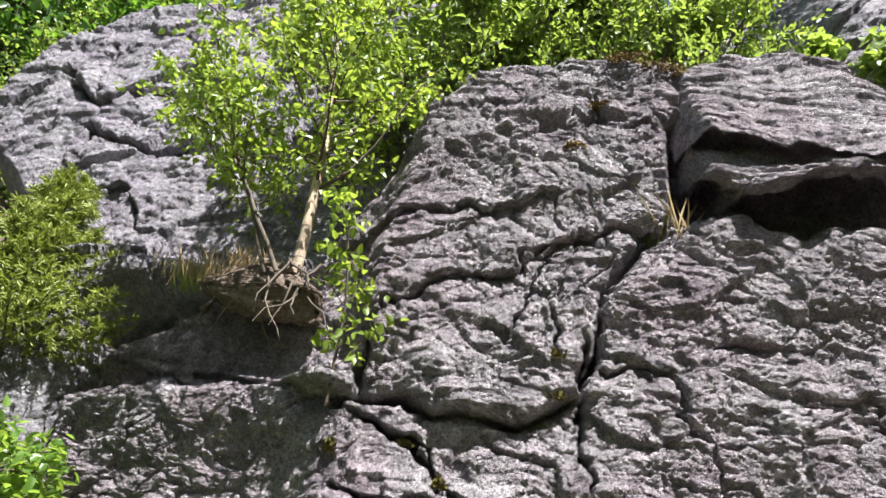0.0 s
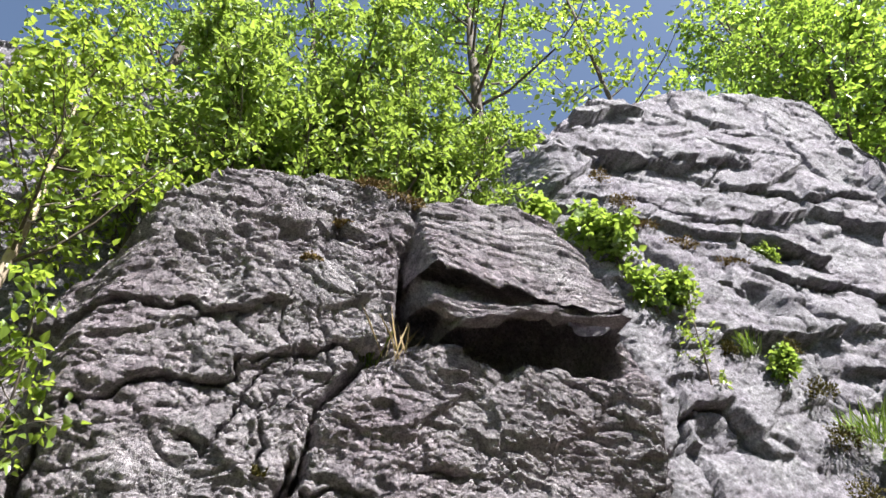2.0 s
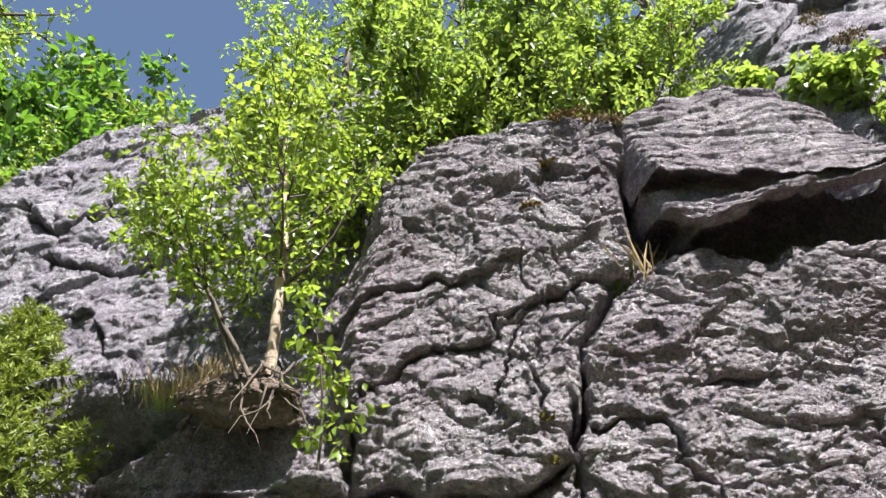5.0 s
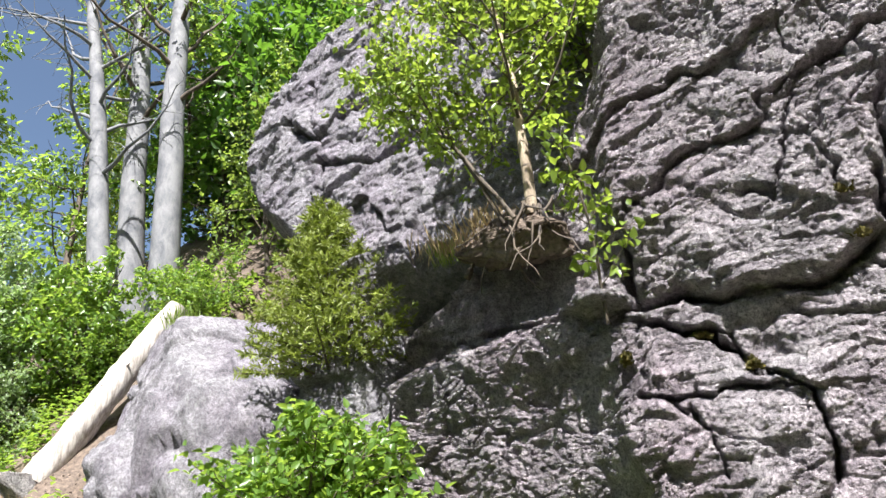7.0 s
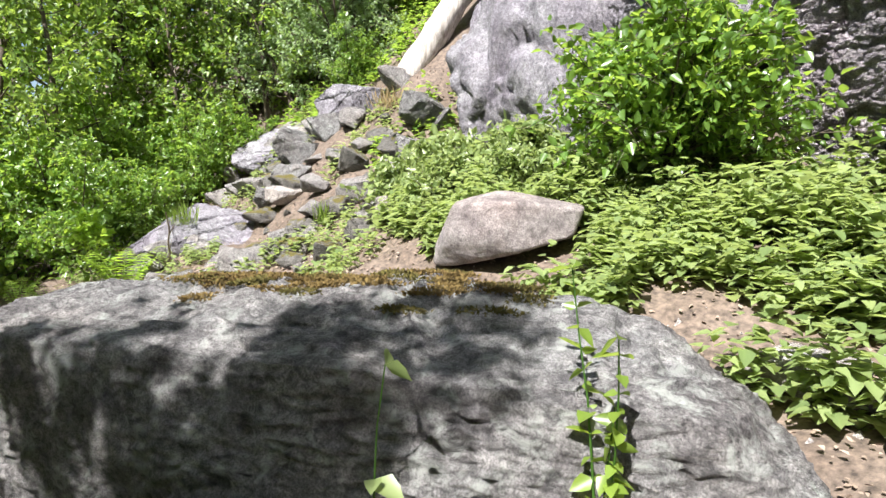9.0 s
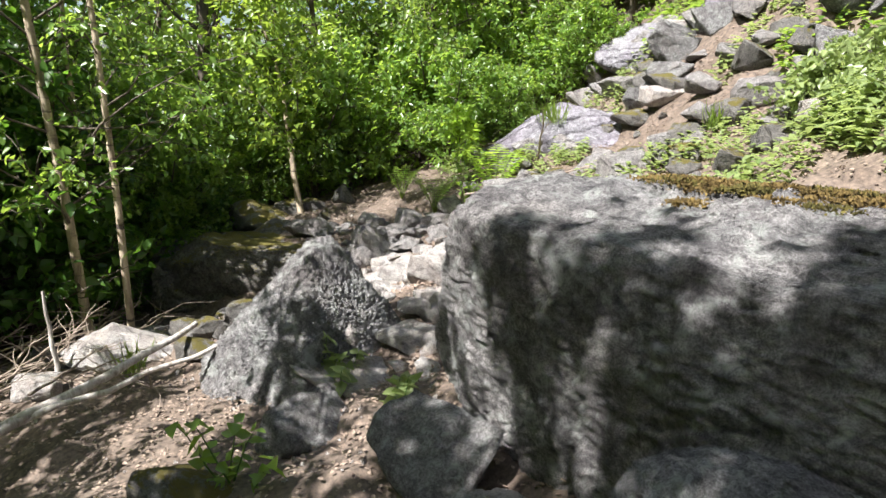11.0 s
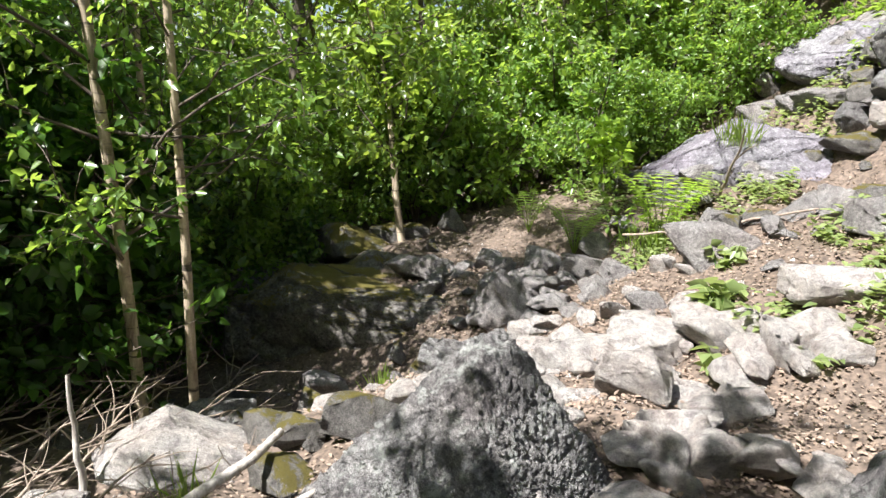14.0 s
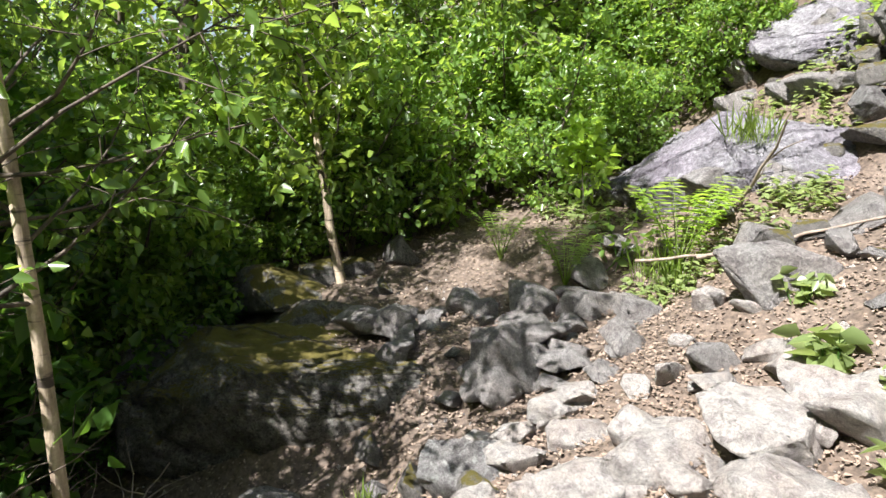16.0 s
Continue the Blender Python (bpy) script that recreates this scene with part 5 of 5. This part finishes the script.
for i, (x, y, z, n, tall, fol, lab) in enumerate([
        (1.42, on_buttress(1.42, 4.2) - 0.03, 4.1, 16, 0.52, GRASS_GREEN, "tuft of long grass in a rock crack"), (1.60, on_buttress(1.62, 4.2) - 0.03, 4.1, 4, 0.55, GRASS_DRY, "dry grass stalks in a rock crack"),
        (-2.1, 4.75, 3.72, 120, 0.28, GRASS_DRY, "straw-coloured dry grass on the ledge"), (-1.75, 4.65, 3.82, 90, 0.24, GRASS_DRY, "straw-coloured dry grass on the ledge"),
        (-2.3, 5.0, 3.75, 60, 0.35, GRASS_GREEN, "pale green grass on the ledge"), (-8.6, 1.45, None, 70, 0.40, GRASS_GREEN, "grass tuft beside the fern"),
        (-9.0, 2.35, 0.75, 70, 0.35, GRASS_GREEN, "grass tuft on the leaning slab"), (-5.6, -1.75, None, 40, 0.30, GRASS_GREEN, "grass tuft between pale slabs"),
        (-7.4, -0.9, None, 50, 0.30, GRASS_GREEN, "grass tuft in the shade"), (6.35, on_headwall(6.35, 4.0), 4.0, 80, 0.45, GRASS_GREEN, "long grass on the mossy ledge"),
        (4.2, 7.0, 9.95, 160, 0.6, GRASS_DRY, "dry grass on the crest"), (5.5, on_headwall(5.5, 5.0), 5.0, 50, 0.3, GRASS_GREEN, "grass tuft on the pale wall"),
        (-7.0, 3.3, None, 60, 0.3, GRASS_GREEN, "grass tuft on the slope"), (-7.7, 4.6, None, 80, 0.35, GRASS_DRY, "dry grass below the log"), (-6.3, 5.6, 4.3, 90, 0.35, GRASS_GREEN, "grass on the rock rib")]):
    tuft(x, y, z, 100 + i, n + 10, tall * 0.85, lab, fol, 0.14 if n > 60 else 0.06)


# ---- dead branches ----
def dead_branch(a, b, r, seed, label, mat=None, twigs=0, wob=0.04, name="dead_branch"):
    rng = np.random.default_rng(seed)
    a, b = np.array(a, float), np.array(b, float)
    L = np.linalg.norm(b - a)
    pts = np.array([a + (b - a) * t for t in np.linspace(0, 1, 9)]) + rng.normal(0, wob * L * 0.25, (9, 3))
    root = new(name, tube_mesh(name, [(pts, r * np.linspace(1, 0.45, 9))], mat or TWIG, 8))
    tagged(root, label, "branch", "dead branches")
    for k in range(twigs):
        st = along(pts, rng.uniform(0.25, 0.95, 1))[0]
        tw = bend(rng, st, (b - a) / L + rng.normal(0, 0.7, 3), L * rng.uniform(0.2, 0.45), 4, 0.15)
        part("twig", tube_mesh("twig", [(tw, r * np.linspace(0.5, 0.15, 5))], mat or TWIG, 5), root)
    return root


dead_branch((-4.2, -2.6, -0.85), (-5.9, -1.35, -0.62), 0.045, 1, "bleached fallen pole lying on the scree", DEAD_WOOD)
dead_branch((-4.4, -2.9, -0.9), (-5.4, -1.05, -0.58), 0.03, 2, "bleached fallen pole lying on the scree", DEAD_WOOD)
dead_branch((-5.9, -2.35, -1.0), (-5.95, -2.42, -0.35), 0.022, 3, "pale broken stick standing upright", DEAD_WOOD)
rng = np.random.default_rng(77)
for i in range(46):
    x, y = rng.uniform(-7.6, -5.0), rng.uniform(-4.2, -2.0)
    az = rng.uniform(-0.9, 0.9) + 2.0
    ln = rng.uniform(0.7, 1.7)
    z = gz(x, y)
    dead_branch((x, y, z + rng.uniform(0.02, 0.2)), (x + math.cos(az) * ln, y + math.sin(az) * ln * 0.6, z + rng.uniform(0.1, 0.45)), rng.uniform(0.005, 0.012), 200 + i, "grey dead branch in a brushwood heap", None, 7)
dead_branch((-8.2, 1.45, 0.05), (-7.6, 2.5, 0.45), 0.015, 5, "thin dry stick across the slab", None, 2)
dead_branch((-8.75, 2.1, 0.3), (-8.1, 1.95, 0.95), 0.015, 6, "thin dry stick leaning on the slab", None, 2)
dead_branch((-8.6, 1.2, -0.05), (-7.8, 1.75, 0.18), 0.012, 7, "thin dry stick lying by the fern", None, 1)

# roots under the birch
rng = np.random.default_rng(78)
roots = thing("birch_roots", "dark tangled birch roots hanging over the ledge", "roots")
for i in range(12):
    st = (-1.35 + rng.normal(0, 0.12), 4.58, 3.86 + rng.normal(0, 0.04))
    part("root", tube_mesh("root", [(bend(rng, st, (rng.normal(-0.4, 0.5), -0.25, -1), rng.uniform(0.4, 0.9), 6, 0.2), np.linspace(0.013, 0.003, 7))], BARK_DARK, 6), roots)


# ---- moss ----
def moss(x, y, z, size, seed, mat, label, turn=(0, 0, 0), blade=0.034):
    rng = np.random.default_rng(seed)
    n = int(1500 * max(0.15, min(1.5, size[0] * size[1] * 6)))
    u = rng.normal(size=(n, 3))
    u /= np.linalg.norm(u, axis=1)[:, None]
    u[:, 2] = np.abs(u[:, 2])
    P = u * np.array(size) * (0.75 + 0.3 * fbm(u * 2.2 + seed, 3, k=3))[:, None] * rng.uniform(0.1, 1, n)[:, None] ** 0.4
    ob = new("moss_cushion", leaf_mesh("moss_cushion", P, u + rng.normal(0, 0.6, (n, 3)) + np.array((0, 0, 0.4)), blade, mat, rng, 0.6, 0.2, 0.4))
    ob.matrix_world = pose(x, y, z, *turn)
    return tagged(ob, label, "moss", "moss cushions", "stuff")


for i, (x, y, z, s, mt, lab) in enumerate([
        (-0.79, 4.2, 2.42, (0.05, 0.05, 0.13), MOSS, "yellow-green moss in a rock crack"), (-0.33, 4.2, 2.5, (0.08, 0.06, 0.04), MOSS, "yellow-green moss in a rock crack"),
        (-0.08, 4.2, 2.24, (0.05, 0.05, 0.08), MOSS, "yellow-green moss in a rock crack"), (0.65, 4.15, 2.85, (0.09, 0.06, 0.05), MOSS, "yellow-green moss in a rock crack"),
        (0.66, 4.2, 3.12, (0.06, 0.05, 0.07), MOSS, "yellow-green moss in a rock crack"), (1.35, 4.45, 5.98, (0.30, 0.2, 0.09), MOSS_BROWN, "brown dry moss on the cliff edge"),
        (1.7, 4.4, 5.9, (0.28, 0.2, 0.12), MOSS_BROWN, "brown dry moss on the cliff edge"), (0.5, 4.55, 6.0, (0.4, 0.2, 0.06), MOSS_BROWN, "brown dry moss on the cliff edge"),
        (0.83, 4.25, 4.95, (0.12, 0.08, 0.05), MOSS_BROWN, "brown dry moss tuft on the wall"), (1.1, 4.3, 5.45, (0.14, 0.07, 0.05), MOSS_BROWN, "brown dry moss tuft on the wall"),
        (2.4, 4.4, 5.9, (0.3, 0.2, 0.05), MOSS_BROWN, "brown dry moss on the cliff edge")]):
    moss(x, min(y + 0.3, on_buttress(x, z)), z, s, 300 + i, mt, lab)

for i, (x, z, s, mt, lab) in enumerate([
        (4.78, 8.1, (0.22, 0.15, 0.16), MOSS_BROWN, "brown moss band on a pale ledge"), (4.95, 7.55, (0.26, 0.15, 0.20), MOSS_BROWN, "brown moss band on a pale ledge"), (5.1, 7.1, (0.28, 0.15, 0.14), MOSS_BROWN, "brown moss band on a pale ledge"),
        (5.55, 6.85, (0.34, 0.14, 0.08), MOSS_BROWN, "brown moss band on a pale ledge"), (6.2, 6.6, (0.36, 0.14, 0.07), MOSS_BROWN, "brown moss band on a pale ledge"),
        (6.08, 5.1, (0.16, 0.12, 0.22), MOSS, "yellow-green moss trailing down the pale wall"), (6.16, 4.55, (0.24, 0.14, 0.28), MOSS, "yellow-green moss trailing down the pale wall"),
        (6.08, 4.0, (0.28, 0.14, 0.32), MOSS, "yellow-green moss trailing down the pale wall"), (5.95, 3.4, (0.28, 0.14, 0.32), MOSS, "yellow-green moss trailing down the pale wall"), (5.3, 5.0, (0.12, 0.1, 0.2), MOSS, "yellow-green moss trailing down the pale wall")]):
    moss(x, on_headwall(x, z, 0.04), z, s, 330 + i, mt, lab)
ledge_soil = new("ledge_soil", hull_mesh("ledge_soil", (0.62, 0.26, 0.20), 71, SOIL, 20, 4, 1.6))
ledge_soil.matrix_world = pose(-1.62, 4.86, 3.72, 0, 14, -20)
tagged(ledge_soil, "dark crumbling soil held by birch roots on the ledge", "soil")

# ---- woodland ----
birch_a = placed(tree("birch", 41, 9.5, 0.044, 0.15, 2.0, 50, 9, 10, 0.08, BARK_BIRCH, LEAF_WOOD, "slim birch with peeling pale bark at the edge of the scree", lean=(0.0, -0.07), limb_parts=True, droop=0.7, group="birches", wobble=0.03), -7.35, -2.60)
birch_b = placed(tree("birch", 42, 8.0, 0.034, 0.22, 1.3, 30, 8, 10, 0.075, BARK_BIRCH, LEAF_WOOD, "thin birch stem beside a thicker one", lean=(0.0, -0.05), droop=0.7, group="birches", wobble=0.03), -7.3, -2.22)
birch_c = placed(tree("birch", 43, 3.4, 0.045, 0.30, 1.4, 22, 9, 8, 0.115, BARK_BIRCH, LEAF_BIRCH, "leaning young birch with large sunlit leaves", lean=(-0.12, -0.1), droop=0.8, group="birches"), -10.6, -0.75)
wood_a = placed(tree("woodland_tree", 44, 7.5, 0.075, 0.10, 2.2, 36, 11, 10, 0.125, BARK_DARK, LEAF_WOOD, "leafy young woodland tree", group="woodland trees"), -14.2, 2.6)
wood_b = placed(tree("woodland_tree", 45, 6.2, 0.06, 0.05, 2.0, 34, 11, 10, 0.115, BARK_DARK, LEAF_ROWAN, "leafy young woodland tree with sunlit crown", group="woodland trees"), -12.4, 1.2)
shrub_a = placed(tree("hazel_bush", 46, 2.8, 0.025, 0.05, 1.3, 15, 9, 9, 0.105, BARK_DARK, LEAF_WOOD, "hazel bush in the understorey", "bush", stems=5, group="understorey bushes"), -11.6, 0.3)
shrub_d = placed(tree("dark_bush", 47, 2.6, 0.025, 0.02, 1.3, 15, 9, 9, 0.10, BARK_DARK, LEAF_SHADED, "dark green bush, its leaf colour darkened for deep shade", "bush", stems=5, group="understorey bushes"), -9.8, -3.6)
silver = placed(tree("willow_bush", 48, 4.6, 0.04, 0.05, 1.5, 22, 10, 12, 0.085, BARK_DARK, LEAF_SILVER, "silvery-leaved willow bush on the slope", "bush", stems=4, group="willow bushes"), -10.6, 5.4, None, 0, 0.95)
for x, y, t, s in ((-12.4, 6.0, 60, 1.15), (-9.7, 5.2, 170, 0.7), (-13.5, 5.0, 280, 1.1), (-11.5, 5.0, 120, 0.95)):
    again(silver, x, y, None, t, s)
for x, y, t, s in ((-14.0, 2.95, 40, 1.05), (-15.5, 0.6, 90, 1.2), (-17.0, 3.5, 200, 1.3), (-16.5, -2.5, 300, 1.2), (-13.0, 4.4, 20, 0.9), (-12.5, 8.0, 130, 1.1), (-18.5, 6.5, 60, 1.4), (-6.8, 9.8, 10, 1.1),
                   (-13.5, -6.5, 150, 1.2), (-10.5, -6.0, 220, 1.1), (-20.5, -1.5, 240, 1.5), (-20.0, 2.0, 90, 1.5), (-5.5, 11.5, 90, 1.3), (-10.5, 10.5, 200, 1.3)):
    again(wood_a, x, y, None, t, s)
for x, y, t, s in ((-13.2, -0.6, 60, 1.05), (-15.0, 3.6, 180, 1.1), (-14.5, -3.5, 270, 1.1), (-17.5, 1.0, 15, 1.3), (-12.8, 3.4, 100, 0.8), (-11.8, 4.6, 210, 0.8), (-18.0, -5.0, 45, 1.4), (-7.6, 8.6, 200, 0.8)):
    again(wood_b, x, y, None, t, s)
for x, y, t, s in ((-12.3, 1.6, 30, 0.9), (-11.8, -0.6, 80, 0.9), (-12.6, -2.0, 130, 1.1), (-13.0, 2.6, 190, 1.0), (-11.0, 1.4, 240, 0.7), (-12.0, 2.9, 290, 0.8), (-14.0, 1.0, 330, 1.2), (-13.6, -1.6, 15, 1.1), (-10.8, 2.3, 60, 0.5), (-11.4, 3.6, 111, 0.6),
                   (-11.6, -2.8, 66, 1.1), (-9.4, 6.4, 45, 0.9), (-11.2, 5.4, 140, 0.8), (-6.5, 8.0, 250, 0.9), (-10.6, -2.5, 75, 0.85), (-9.8, -3.1, 160, 0.8), (-11.3, -1.7, 20, 0.7)):
    again(shrub_a, x, y, None, t, s)
# darker-leaved bushes; the large one at (-6.7, -4.7) is added to shade the ground
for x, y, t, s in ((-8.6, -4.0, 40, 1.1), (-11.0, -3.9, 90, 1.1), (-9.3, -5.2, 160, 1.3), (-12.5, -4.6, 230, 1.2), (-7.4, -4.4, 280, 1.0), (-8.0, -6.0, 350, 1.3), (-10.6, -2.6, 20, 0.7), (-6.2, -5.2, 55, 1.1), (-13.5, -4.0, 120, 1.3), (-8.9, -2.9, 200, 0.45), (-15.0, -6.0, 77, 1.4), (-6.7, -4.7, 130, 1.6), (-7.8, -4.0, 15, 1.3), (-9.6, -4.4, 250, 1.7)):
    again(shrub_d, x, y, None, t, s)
for x, y, t, s in ((-9.0, -5.4, 100, 0.9), (-11.5, -5.0, 180, 0.9), (-10.0, -4.2, 310, 0.85), (-9.0, -3.0, 60, 0.8)):
    again(birch_a, x, y, None, t, s)
# understorey behind the beeches, dark from the shaded leaf colour
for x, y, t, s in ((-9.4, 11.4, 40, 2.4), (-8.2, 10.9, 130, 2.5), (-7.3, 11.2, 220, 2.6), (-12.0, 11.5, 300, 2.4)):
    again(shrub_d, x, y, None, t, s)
# tall unseen forest, added south and east of the path to block sky fill
rng = np.random.default_rng(83)
for i in range(34):
    a = math.radians(-104 + 112 * i / 33 + rng.uniform(-3, 3))
    d = rng.uniform(11.0, 17.0)
    again(wood_a, d * math.cos(a) + 1.0, d * math.sin(a) - 2.5, None, rng.uniform(0, 360), rng.uniform(1.6, 2.1))
# trees south of the path, mostly unseen, added to dapple the boulder and block fill
for x, y, t, s in ((-0.5, -3.1, 30, 0.8), (1.2, -3.6, 100, 0.8)):
    again(birch_a, x, y, None, t, s)
for x, y, t, s in ((-0.9, -2.9, 60, 0.95), (-2.3, -3.4, 170, 0.9), (-6.8, -4.9, 200, 0.9), (-3.5, -4.2, 260, 0.72), (-7.3, -6.3, 20, 0.95), (-7.6, -5.4, 80, 0.95), (1.0, -2.9, 300, 0.95), (-1.5, -4.3, 45, 1.1), (-2.0, -8.5, 10, 1.2), (3.0, -9.0, 80, 1.2), (-6.0, -9.0, 150, 1.2), (7.0, -7.0, 220, 1.2), (-9.5, -8.5, 33, 1.3), (0.5, -10.5, 10, 1.5), (5.0, -11.0, 120, 1.5), (10.0, -10.0, 200, 1.5), (-4.0, -11.5, 260, 1.5), (13.0, -4.0, 310, 1.4), (11.0, -7.0, 70, 1.4), (2.5, -13.0, 170, 1.8), (8.0, -14.0, 20, 1.8), (-22.0, 5.0, 40, 1.7), (-22.5, -5.0, 140, 1.7), (-23.0, 0.0, 250, 1.8), (-19.0, 8.5, 310, 1.6)):
    again(wood_a, x, y, None, t, s)
for x, y, t, s in ((-6.4, 6.9, 20, 0.45), (-8.6, 6.4, 90, 0.5), (-6.2, 7.4, 150, 0.6), (-9.3, 4.9, 200, 0.4), (-8.0, 7.3, 270, 0.6)):
    again(shrub_a, x, y, None, t, s)
rng = np.random.default_rng(79)
for i in range(70):
    f = rng.uniform(0, 1) ** 1.3 * 0.75
    off = rng.normal(-0.04, 0.13)
    x, y = -3.55 + 1.9 * f + 0.61 * off, 1.02 + 1.2 * f - 0.79 * off
    moss(x, y, on_boulder(x, y) - 0.012, (rng.uniform(0.08, 0.2), rng.uniform(0.06, 0.14), 0.012), 350 + i, MOSS_BROWN if i % 3 else MOSS, "golden-brown moss carpet on top of the huge boulder", (0, 0, 32), 0.017)
thick = placed(tree("woodland_tree", 49, 9.0, 0.13, 0.30, 2.2, 30, 11, 10, 0.12, BARK_DARK, LEAF_WOOD, "tall woodland tree with a dark trunk", group="woodland trees", wobble=0.02), -14.7, 2.85)
again(thick, -15.8, 2.75, None, 120, 1.1)
again(thick, -12.4, -2.4, None, 220, 0.9)
# unseen tree added beside the path to shade the boulder
again(thick, -0.2, -2.9, None, 40, 0.9)
